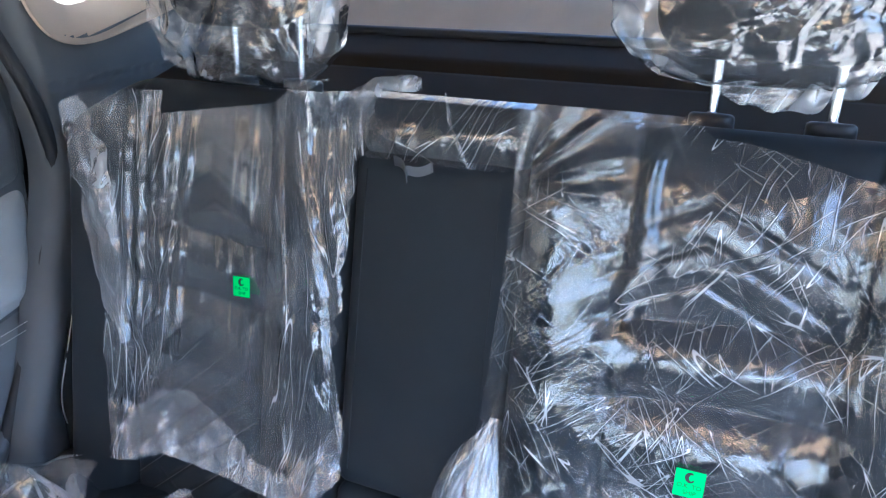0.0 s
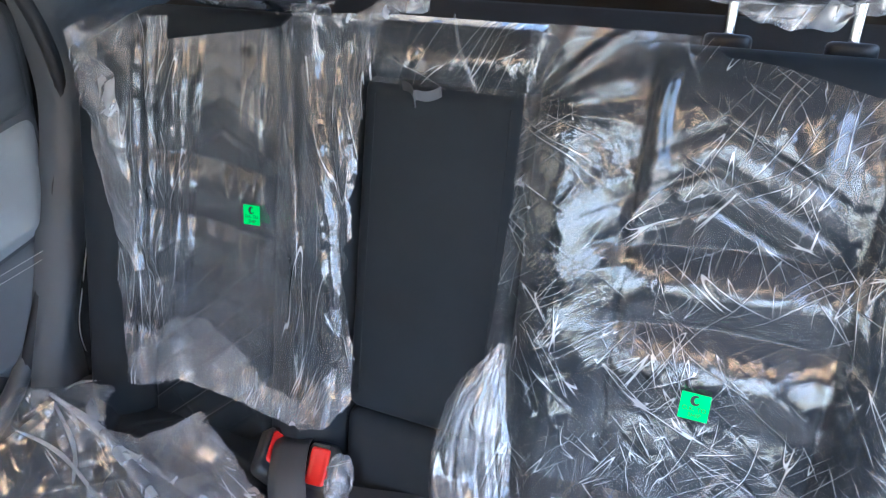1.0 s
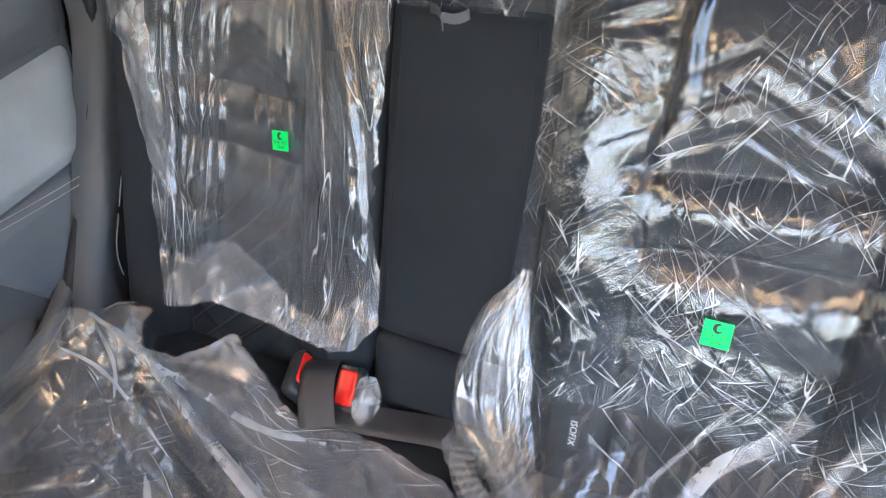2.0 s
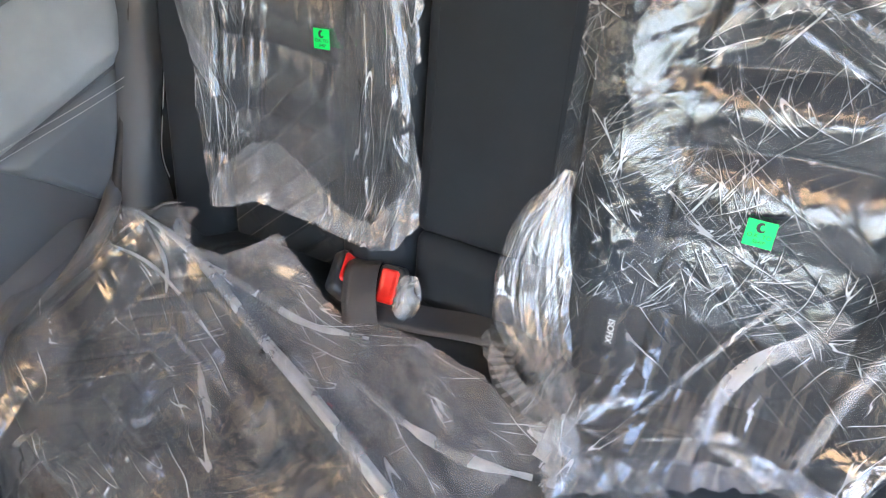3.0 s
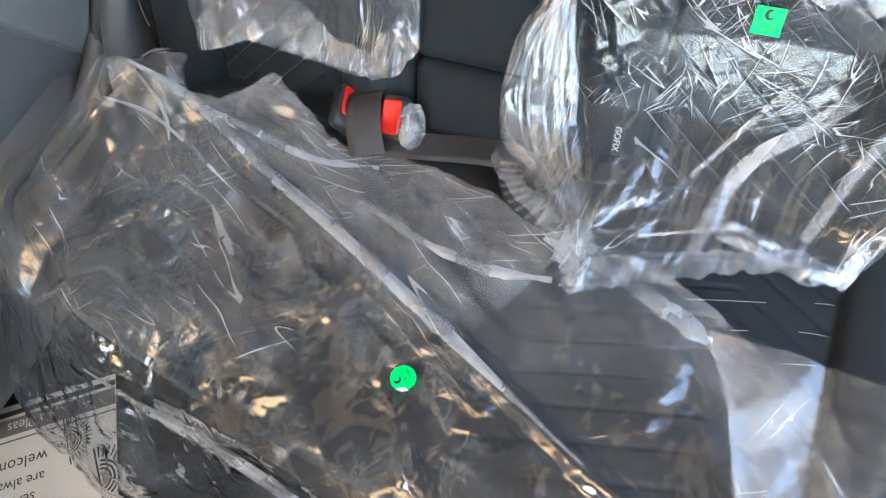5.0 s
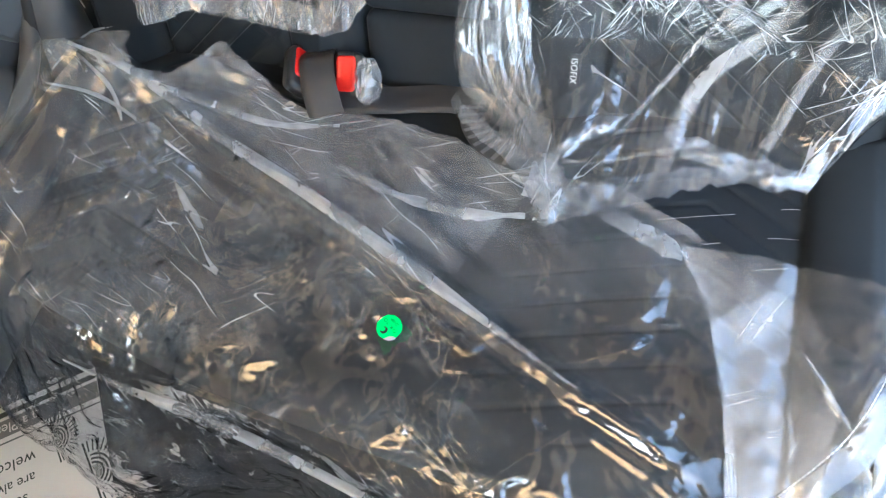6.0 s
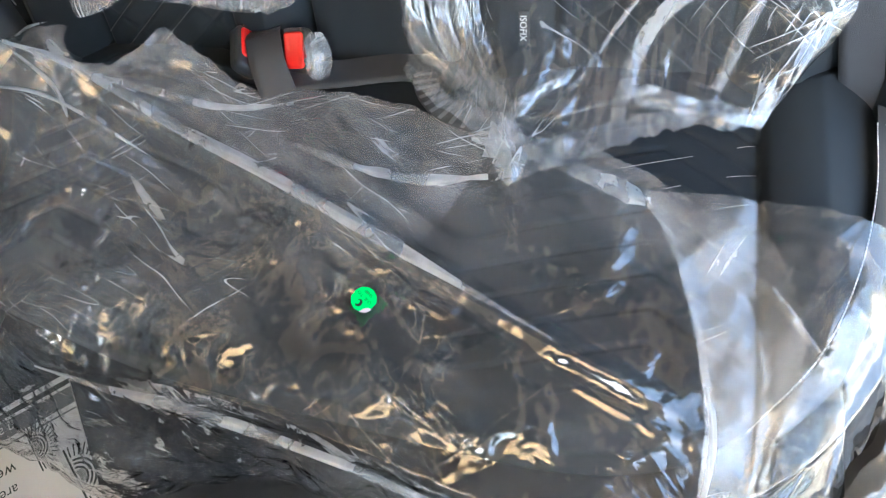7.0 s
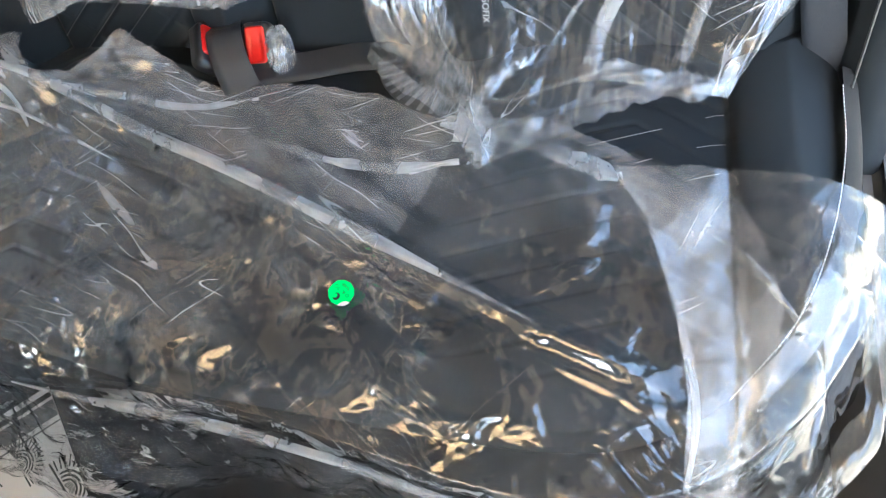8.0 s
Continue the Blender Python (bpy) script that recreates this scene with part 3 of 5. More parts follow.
def backrest(sign):
    side = "right" if sign > 0 else "left"
    b = thing("car_seat", "black quilted leatherette rear backrest under clear film", "car seat", tuple(back(sign * 0.355, 0, 0)), "rear backrests")
    lo, hi = (0.112, 0.615) if sign > 0 else (-0.615, -0.114)
    pad("body", back, lo, hi, -0.05, 0.648, back_relief, 0.15, LEATHER, b, r=0.03, corner=0.05, n=(170, 220), shape=lambda u, v: (u, v - 0.055 * smooth(0.46, 0.615, -u) * smooth(0.35, 0.65, v)))
    # dark top panel with the headrest guides
    pad("top_panel", lambda u, v, d: back(u, 0.640 + d, v), 0.13 if sign > 0 else -0.50, 0.60 if sign > 0 else -0.13, -0.150, -0.020, lambda u, v: 0 * u, 0.02, VINYL, b, r=0.012, corner=0.02, n=(30, 10))
    for q in (0.300, 0.427) if sign > 0 else (-0.267, -0.382):
        pad("headrest_guide", lambda u, v, d: back(u, 0.664 + d, v), q - 0.026, q + 0.026, -0.132, -0.088, lambda u, v: 0 * u, 0.020, PLASTIC, b, "black plastic headrest guide", r=0.006, corner=0.014, n=(8, 8))
    return b


right_back = backrest(1)
left_back = backrest(-1)
# padded bridge above the armrest and lower middle panel belong to the wider backrest
pad("bridge", back, -0.106, 0.110, 0.575, 0.650, lambda u, v: 0.012 * np.sin(np.clip((v - 0.572) / 0.078, 0, 1) * math.pi), 0.10, LEATHER, right_back, "padded leatherette bridge above the armrest", r=0.018, corner=0.02, n=(40, 16))
pad("lower_middle_panel", back, -0.112, 0.110, -0.06, 0.122, lambda u, v: 0.012 - 0.010 * (u / 0.11) ** 2, 0.09, LEATHER, right_back, "smooth leatherette panel below the armrest", r=0.016, corner=0.02, n=(30, 24))
boxes("backing", [(-0.11, 0.11, 0.82, 0.84, 0.36, 0.80)], PLASTIC, right_back)

# ---- folded centre armrest ----
arm = thing("centre_armrest", "plain black leatherette armrest folded up into the backrest", "armrest", tuple(back(0, 0.13, 0)))
pad("body", back, -0.110, 0.106, 0.124, 0.582, lambda u, v: 0.010 - 0.006 * (u / 0.1) ** 2, 0.09, LEATHER, arm, r=0.010, corner=0.018, n=(50, 70))
for q in (-0.091, 0.087):
    tube("seam", back(q, np.linspace(0.15, 0.56, 12), 0.0045), 0.0010, LEATHER, arm)


def pull_strap():
    a = np.linspace(0, 1, 40)
    x = -0.048 + 0.052 * a + 0.010 * np.sin(a * 6.2)
    s = 0.578 - 0.014 * np.sin(a * math.pi) + 0.004 * np.sin(a * 12)
    d = 0.016 + 0.020 * np.sin(a * math.pi)
    w = np.linspace(-0.0075, 0.0075, 5)
    P = back(x[:, None] + 0 * w[None], s[:, None] + w[None] * 0.8 - 0.004, d[:, None] + w[None] * 0.35)
    Q = back(x[:, None] + 0 * w[None], s[:, None] + w[None] * 0.8 - 0.004, d[:, None] + w[None] * 0.35 + 0.002)
    sheet("pull_strap", np.concatenate([P, Q[::-1]]), STRAP, arm, "grey stitched leatherette pull loop")


pull_strap()


# ---- headrests ----
def headrest(xc, zc, half, posts, label):
    h = thing("headrest", label, "headrest", (xc, 0.86, 0.84), "rear headrests")

    def lay(x, z, d):
        return np.stack([x, 0.815 + 0.30 * (z - zc) - d, z], -1)
    pad("cushion", lay, xc - half, xc + half, zc - 0.085, zc + 0.10, lambda a, b: 0.02 - 0.03 * ((a - xc) / half) ** 2, 0.085, LEATHER, h, r=0.03, corner=0.05, n=(40, 30))
    for q in posts:
        tube("post", [tuple(back(q, 0.645, -0.109)), tuple(back(q, 0.71, -0.100)), tuple(back(q, 0.80, -0.082))], 0.0066, CHROME, h, "chrome headrest post", n=12, sides=16)
    return h


headrest(0.350, 1.022, 0.118, (0.300, 0.427), "black leatherette headrest on chrome posts in a clear bag")
headrest(-0.330, 1.030, 0.110, (-0.267, -0.382), "black leatherette headrest on chrome posts in a loose clear bag")


def front_line(x):
    """The y of the cushion's front edge, which bows back towards the doors; skewed to fit the camera's view."""
    f = np.clip(np.abs(x) / 0.66, 0, 1) ** 5
    return -0.022 - 0.07 * x + np.where(x > 0, 0.30, 0.12) * f


def cushion_relief(x, y, fine=1.0):
    q = np.abs(x)
    mid = smooth(0.525, 0.505, q) * smooth(0.16, 0.20, q)
    outer = 0.038 * np.clip(1 - ((q - 0.585) / 0.080) ** 2, 0, 1) ** 0.8
    apex = 0.40
    chev = groove(y + 0.30 * np.clip(apex - q, 0, 1) + 0.60 * np.clip(q - apex, 0, 1), 0.044, 0.0030)
    swell = 0.012 * np.sin(np.clip((q - 0.17) / 0.35, 0, 1) * math.pi)
    seam = np.exp(-((q - 0.512) / 0.005) ** 2)
    pleat = np.exp(-((y - 0.43) / 0.012) ** 2) * 0.010 * mid
    return outer + swell * mid - fine * 0.004 * chev * mid - fine * 0.010 * seam * smooth(0.0, 0.08, y) - pleat


# ---- rear cushion ----
bench = thing("rear_bench", "black leatherette rear bench cushion with chevron quilting under clear film", "car seat", (0, 0.2, 0.10))


def bowed(u, v):
    f = (0.53 - v) / (0.53 + 0.055)
    return u, 0.53 - f * (0.53 - front_line(u))


bench_body = pad("body", base, -0.67, 0.67, -0.055, 0.53, cushion_relief, 0.26, LEATHER, bench, r=0.045, corner=0.06, n=(300, 170), shape=bowed)
stitches("stitching", [tuple(base(a, b, c)) for a, b, c in ((0.640, 0.40, 0.030), (0.632, 0.30, 0.031), (0.606, 0.19, 0.036), (0.565, 0.09, 0.030), (0.50, 0.005, 0.008))], bench_body)
stitches("stitching", [tuple(base(a, b, c)) for a, b, c in ((0.664, 0.40, 0.004), (0.657, 0.30, 0.004), (0.634, 0.19, 0.010), (0.592, 0.08, 0.010))], bench_body)


def side_band():
    """Band between the two rows of stitching at the end of the cushion, toned as more lit."""
    a = spline([tuple(base(p, q, r)) for p, q, r in ((0.643, 0.43, 0.026), (0.634, 0.30, 0.028), (0.609, 0.19, 0.033), (0.568, 0.09, 0.027), (0.51, 0.010, 0.006))], 70)
    b = spline([tuple(base(p, q, r)) for p, q, r in ((0.670, 0.43, -0.004), (0.660, 0.30, -0.002), (0.637, 0.19, 0.004), (0.595, 0.08, 0.005), (0.53, 0.0, -0.004))], 70)
    k = np.linspace(0, 1, 9)[None, :, None]
    P = a[:, None] * (1 - k) + b[:, None] * k
    P[..., 2] += 0.004 * np.sin(k[..., 0] * math.pi) + 0.002
    P[..., 0] += 0.004 * np.sin(k[..., 0] * math.pi)
    sheet("side_band", P, LIT_BAND, bench, "leatherette band between two rows of stitching, toned as more lit")


side_band()
# thin tubes drawn as light caught along the quilting grooves, pale ones on parts of the chevrons
PALE_LINE = surface("pale_quilt_line", (0.28, 0.27, 0.26), 0.6, grain=900, bump=0.2, spread=0.1)
GROOVE_LIGHT = surface("grey_groove_light", (0.05, 0.05, 0.053), 0.6, grain=900, bump=0.2, spread=0.1)
for sign, owner in ((1, right_back), (-1, left_back)):
    for k in range(1, 10):
        qa = np.linspace(0.246, 0.464, 40)
        sa = 0.046 * k - 0.01 - 0.85 * (qa - CENTRE)
        ok = (sa > 0.0) & (sa < 0.29)
        if ok.sum() > 4:
            qa, sa = qa[ok], sa[ok]
            tube("piping", back(sign * qa, sa, back_relief(sign * qa, sa) + 0.0028)[::3], 0.0005, GROOVE_LIGHT, owner, "thin grey line for light caught along a quilting groove", n=30, sides=5)
for pa, pb in (((0.345, 0.313), (0.434, 0.343)), ((0.404, 0.290), (0.422, 0.298)), ((0.475, 0.318), (0.510, 0.327)), ((0.465, 0.271), (0.500, 0.282)), ((0.487, 0.364), (0.509, 0.372))):
    qs = [(pa[0] + (pb[0] - pa[0]) * k, pa[1] + (pb[1] - pa[1]) * k) for k in (0, 0.5, 1)]
    tube("piping", [tuple(base(x_, y_, float(cushion_relief(np.array(x_), np.array(y_))) + 0.0012)) for x_, y_ in qs], 0.0004, PALE_LINE, bench_body, "thin pale line along a quilted seam", n=8, sides=5)
for pa, pb in (((0.428, 0.050), (0.478, 0.019)), ((0.454, 0.064), (0.507, 0.034)), ((0.474, 0.083), (0.522, 0.057)), ((0.381, 0.054), (0.404, 0.037))):
    qs = [(pa[0] + (pb[0] - pa[0]) * k, pa[1] + (pb[1] - pa[1]) * k) for k in (0, 0.5, 1)]
    tube("piping", [tuple(back(x_, s_, float(back_relief(np.array(x_), np.array(s_))) + 0.0012)) for x_, s_ in qs], 0.0004, GROOVE_LIGHT, right_back, "thin pale line along a quilted seam", n=8, sides=5)


# ---- clear film ----
def film_left():
    f = thing("backrest_film", "crinkled clear polythene cover hanging loose on a backrest", "plastic cover", tuple(back(-0.33, 0.1, 0.02)), "protective films")
    V, Uu = np.meshgrid(np.linspace(0, 1, 230), np.linspace(0, 1, 230), indexing="ij")
    bottom = np.interp(Uu, [0, 0.10, 0.25, 0.52, 0.80, 0.90, 1], [0.050, 0.060, 0.088, 0.083, 0.070, 0.080, 0.135])
    top = np.interp(Uu, [0, 0.06, 0.20, 0.355, 0.37, 0.72, 0.76, 1], [0.604, 0.618, 0.630, 0.632, 0.600, 0.630, 0.648, 0.655])
    s = top + (bottom - top) * V
    xl = np.interp(s, [0.05, 0.15, 0.35, 0.48, 0.58, 0.605, 0.63], [-0.510, -0.522, -0.533, -0.556, -0.600, -0.615, -0.60])
    xr = np.interp(s, [0.08, 0.13, 0.20, 0.30, 0.41, 0.535, 0.61, 0.65], [-0.130, -0.095, -0.097, -0.120, -0.114, -0.107, -0.092, -0.085])
    x = xl + (xr - xl) * Uu
    rim = np.clip(np.minimum(Uu, 1 - Uu) / 0.04, 0, 1)
    x = x + 0.010 * (vnoise(s * 45, Uu * 3, 5) - 0.5) * (1 - rim) + 0.004 * (vnoise(s * 150, Uu * 3, 6) - 0.5) * (1 - rim)
    d = np.maximum(back_relief(x, s, 0.0, 0.03) * 0.35, 0) + 0.020
    wander = 0.010 * (vnoise(s * 6, Uu * 0, 2) - 0.5)
    # long folds: x at the top and at the bottom, width, height
    for k, (xa, xb, w, h) in enumerate(((-0.196, -0.130, 0.010, 0.026), (-0.182, -0.112, 0.006, 0.016), (-0.225, -0.190, 0.005, 0.012), (-0.255, -0.262, 0.004, 0.006), (-0.360, -0.405, 0.006, 0.014), (-0.385, -0.425, 0.005, 0.015), (-0.402, -0.440, 0.006, 0.016),
                                        (-0.425, -0.455, 0.005, 0.014), (-0.450, -0.470, 0.007, 0.018), (-0.480, -0.485, 0.006, 0.014), (-0.150, -0.098, 0.006, 0.012), (-0.128, -0.108, 0.005, 0.010), (-0.315, -0.330, 0.005, 0.004), (-0.290, -0.300, 0.003, 0.004))):
        f_ = np.clip((0.64 - s) / 0.5, 0, 1)
        c = xa + (xb - xa) * f_ + wander + 0.006 * (vnoise(s * 11, s * 0 + k * 3.3, 2) - 0.5)
        d += 0.42 * h * np.exp(-((x - c) / (1.3 * w)) ** 2) * (0.30 + 0.70 * vnoise(s * 6, k * 9.1 + s * 0, 8))
    side = smooth(-0.34, -0.42, x)
    d += 0.005 * (ridges(x, s, 3, 20, 9, 84) - 0.5) * side + 0.004 * (ridges(x, s, 6, 22, 9, 94) - 0.5) * smooth(-0.24, -0.16, x)
    upper = smooth(0.44, 0.56, s)
    d += (0.0010 + 0.0045 * upper) * (ridges(x, s, 13, 18, 6, 72) - 0.5) + 0.0010 * (ridges(x, s, 17, 50, 5, 70) - 0.5) * (0.1 + side + upper)
    d += 0.030 * smooth(0.16, 0.06, s) + 0.012 * smooth(0.60, 0.66, s) + 0.020 * (1 - rim) * smooth(0.45, 0.60, s)
    xx, ss = along_sight(x, s, d, 0.010)
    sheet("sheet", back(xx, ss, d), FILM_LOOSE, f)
    # doubled hem along the bottom
    V2, U2 = np.meshgrid(np.linspace(0, 1, 44), np.linspace(0, 1, 190), indexing="ij")
    bot = np.interp(U2, [0, 0.10, 0.25, 0.52, 0.80, 0.90, 1], [0.050, 0.060, 0.088, 0.083, 0.068, 0.080, 0.135]) + 0.006 * (vnoise(U2 * 40, U2 * 0, 4) - 0.5)
    hi = bot + np.interp(U2, [0, 0.12, 0.24, 0.36, 0.52, 0.66, 0.8, 0.9, 1], [0.05, 0.09, 0.105, 0.115, 0.085, 0.045, 0.045, 0.085, 0.09])
    s2 = bot + (hi - bot) * V2
    x2 = -0.505 + 0.405 * U2
    d2 = 0.048 + 0.022 * smooth(0.16, 0.06, s2) + 0.010 * (ridges(x2, s2, 21, 18, 4, 30) - 0.5) + 0.004 * (ridges(x2, s2, 24, 40, 3, 100) - 0.5) + 0.012 * (ridges(x2, s2, 26, 40, 3, 80) - 0.5) * smooth(0.75, 0.95, U2)
    xx, ss = along_sight(x2, s2, d2, 0.010)
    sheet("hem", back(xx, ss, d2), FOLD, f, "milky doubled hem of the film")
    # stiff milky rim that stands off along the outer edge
    pts = [along_sight(a, b, c, 0.01) + (c,) for a, b, c in ((-0.600, 0.606, 0.045), (-0.575, 0.55, 0.055), (-0.545, 0.47, 0.055), (-0.520, 0.36, 0.055), (-0.485, 0.25, 0.060))]
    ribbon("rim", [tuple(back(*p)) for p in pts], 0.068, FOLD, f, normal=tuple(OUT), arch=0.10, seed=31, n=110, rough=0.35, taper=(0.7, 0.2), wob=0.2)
    ribbon("corner", [tuple(back(-0.105, 0.648, 0.030)), tuple(back(-0.055, 0.664, 0.030)), tuple(back(-0.018, 0.668, 0.020))], 0.020, FOLD, f, normal=tuple(OUT), seed=1)
    return f


film_left()


def film_right():
    f = thing("backrest_film", "tight crinkled clear polythene over a pleated backrest", "plastic cover", tuple(back(0.35, 0.1, 0.02)), "protective films")
    n1, n2 = 260, 110
    W = np.linspace(0, 1, 270)
    s = np.linspace(0.656, 0.13, n1)[:, None]
    xl = np.interp(s, [0.0, 0.13, 0.24, 0.45, 0.57, 0.66], [0.045, 0.070, 0.092, 0.106, 0.108, 0.106])
    xr = np.interp(s, [0.0, 0.13, 0.3, 0.66], [0.57, 0.59, 0.60, 0.60])
    x = xl + (xr - xl) * W[None]
    s = s + 0 * x
    s = s - (0.020 * smooth(0.29, 0.315, x) + 0.030 * smooth(0.32, 0.5, x)) * smooth(0.50, 0.656, s)
    d = back_relief(x, s, 0.15, 0.04) * 0.88 + 0.012
    rumple = smooth(0.35, 0.65, vnoise(x * 9, s * 9, 12))
    d += 0.0024 * (ridges(x, s, 31, 20, 4, 25) - 0.5) + 0.0014 * (ridges(x, s, 35, 44, 5, 118) - 0.5) * (0.4 + rumple) + 0.0007 * (ridges(x, s, 38, 80, 4, 65) - 0.5) * rumple
    # drag lines fanning out from the armrest's upper corner
    r, th = np.hypot(x - 0.108, s - 0.565), np.arctan2(s - 0.565, x - 0.108)
    d += 0.0045 * (1 - np.abs(np.sin(th * 8 + 2 * vnoise(r * 10, th * 2, 3)))) * smooth(0.24, 0.03, r) * smooth(0.0, 0.03, r) * smooth(-0.4, 0.2, th)
    # long drag folds towards the outer side
    out = smooth(0.40, 0.52, x)
    d += 0.006 * (ridges(x, s, 61, 16, 6, 42) - 0.5) * out
    # loose pleat down the edge of the middle panel, ending in a little tuck
    c = 0.262 + 0.06 * (s - 0.60) + 0.004 * np.sin(s * 40)
    d += 0.010 * np.exp(-((x - c) / 0.009) ** 2) * smooth(0.44, 0.49, s) * smooth(0.64, 0.60, s)
    d += 0.014 * np.exp(-(((x - 0.245) / 0.008) ** 2 + ((s - 0.462) / 0.022) ** 2))
    P1 = back(x, s, d)
    # the skirt, hung from the backrest down on to the cushion
    t = np.linspace(0, 1, n2 + 1)[1:, None]
    xe = np.interp(W, [0, 0.05, 0.20, 0.28, 0.45, 0.60, 0.78, 0.92, 1], [0.050, 0.075, 0.165, 0.222, 0.314, 0.384, 0.454, 0.507, 0.535])[None]
    ye = np.interp(W, [0, 0.05, 0.20, 0.28, 0.36, 0.45, 0.60, 0.78, 0.92, 1], [0.44, 0.405, 0.335, 0.262, 0.290, 0.318, 0.354, 0.384, 0.372, 0.45])[None]
    A = P1[-1][None]
    E = base(xe, ye + 0.010 * (vnoise(W * 30, W * 0, 3) - 0.5) + 0.004 * (vnoise(W * 90, W * 0, 5) - 0.5), 0.042)
    M = 0.5 * (A + E) + np.array([0, -0.012, -0.030])
    tt = t[..., None]
    P2 = (1 - tt) ** 2 * A + 2 * tt * (1 - tt) * M + tt ** 2 * E
    px, py = P2[..., 0], P2[..., 1]
    # folds fan out from the knot at the lower inner end
    kr, ka = np.hypot(px - 0.215, py - 0.350), np.arctan2(py - 0.350, px - 0.215)
    lift = 0.003 * (1 - np.abs(np.sin(ka * 4.5 + 2 * vnoise(kr * 12, ka, 9)))) * smooth(0.22, 0.04, kr) + 0.018 * (ridges(px, py + P2[..., 2], 41, 12, 5, 50) - 0.5)
    lift += 0.006 * (ridges(px, py, 44, 20, 2, 95) - 0.5) * smooth(0.55, 0.95, t) + 0.0018 * (ridges(px, py, 47, 60, 3, 80) - 0.5)
    P2 = P2 + (lift * smooth(0, 0.3, t) + 0.012 * smooth(0, 0.4, t))[..., None] * np.array([0, -0.6, 0.8])
    sheet("sheet", P1, FILM_TIGHT, f)
    sheet("skirt", np.concatenate([P1[-1:], P2]), FILM_SKIRT, f)
    hem = P2[-24:]
    sheet("hem", hem + np.array([0, -0.002, 0.004]), FOLD_HEM, f, "milky doubled hem of the film")
    # cover of the bridge above the armrest
    V, Uu = np.meshgrid(np.linspace(0, 1, 60), np.linspace(0, 1, 120), indexing="ij")
    sx = -0.106 + 0.222 * Uu
    ss = 0.656 - 0.082 * V
    dd = 0.012 * np.sin(np.clip((ss - 0.572) / 0.078, 0, 1) * math.pi) + 0.007 - 0.035 * smooth(0.645, 0.665, ss) + 0.003 * (ridges(sx, ss, 51, 22, 3, 70) - 0.5) + 0.004 * (ridges(sx, ss, 52, 40, 2, 85) - 0.5) * smooth(0.600, 0.580, ss)
    sheet("bridge_sheet", back(sx, ss, dd), FILM_SKIRT, f)
    for k, (a, b) in enumerate(((0.010, 0.048), (-0.098, -0.092))):
        ribbon("crease", [tuple(back(a, 0.660, 0.012)), tuple(back(0.6 * a + 0.4 * b, 0.62, 0.023)), tuple(back(b, 0.576, 0.016))], 0.005, FOLD, f, normal=tuple(OUT), seed=5 + k)
    # gathered column of folds at the inner lower edge
    top = np.array(back(0.112, 0.285, 0.030))
    knot = np.array(base(0.205, 0.355, 0.058))
    for k, (b1_, b2_, w) in enumerate(((0.118, 0.128, 0.020), (0.098, 0.104, 0.030), (0.074, 0.068, 0.040), (0.132, 0.150, 0.018), (0.108, 0.118, 0.007), (0.116, 0.136, 0.006), (0.090, 0.096, 0.006), (0.124, 0.144, 0.008), (0.082, 0.084, 0.005))):
        rise = 0.008 if w < 0.01 else 0.0
        ribbon("gather", [tuple(top + np.array([0.002 * k, 0, 0])), tuple(back(b1_, 0.19, 0.048 + rise)), tuple(back(b2_, 0.09, 0.060 + rise)), tuple(0.45 * np.array(back(b2_ + 0.02, 0.03, 0.07 + rise)) + 0.55 * knot), tuple(knot + np.array([0.005 * k - 0.02, -0.02, 0]))], w, FOLD_GATHER, f, normal=tuple(OUT), arch=0.35, seed=60 + k, taper=(0.15, 0.6), n=90, rough=0.35, wob=0.25)
    for k, (a, b, w) in enumerate(((0.222, 0.268, 0.034), (0.195, 0.295, 0.030))):
        ribbon("gather", [tuple(knot), tuple(0.5 * knot + 0.5 * np.array(base(a, b, 0.056))), tuple(base(a, b, 0.042))], w, FOLD_SMOOTH, f, arch=0.2, seed=80 + k, taper=(0.6, 1.0), wob=0.2)
    ribbon("gather", [tuple(knot), tuple(base(0.235, 0.388, 0.070)), tuple(base(0.285, 0.425, 0.076))], 0.024, FOLD, f, arch=0.4, seed=91, taper=(0.4, 0.3))
    # straight pressed folds across the skirt
    for k, (pts, w) in enumerate(((((0.455, 0.545, 0.490), (0.419, 0.523, 0.448), (0.379, 0.490, 0.431), (0.356, 0.455, 0.408), (0.344, 0.410, 0.396), (0.338, 0.360, 0.390)), 0.021),
                                  (((0.520, 0.535, 0.500), (0.495, 0.513, 0.468), (0.472, 0.465, 0.440), (0.449, 0.410, 0.394)), 0.015),
                                  (((0.390, 0.550, 0.485), (0.374, 0.535, 0.468), (0.324, 0.476, 0.416), (0.279, 0.395, 0.398)), 0.007),
                                  (((0.215, 0.352, 0.402), (0.258, 0.350, 0.400), (0.322, 0.380, 0.396), (0.387, 0.410, 0.392)), 0.005))):
        ribbon("pressed_fold", [tuple(np.array(p) + 0.010 * OUT) for p in pts], w, FOLD_THIN, f, normal=tuple(OUT), arch=0.06, seed=70 + k, rough=0.10, taper=(0.9, 0.9), wob=0.05, n=90)
    # stiff corner of the hem, folded back
    ribbon("folded_corner", [tuple(base(0.335, 0.415, 0.062)), tuple(base(0.385, 0.392, 0.062)), tuple(base(0.44, 0.378, 0.058)), tuple(base(0.505, 0.372, 0.050))], 0.034, FOLD_HEM, f, arch=0.30, seed=95, n=90, rough=0.3, taper=(0.3, 0.5), wob=0.5)
    return f


film_right()


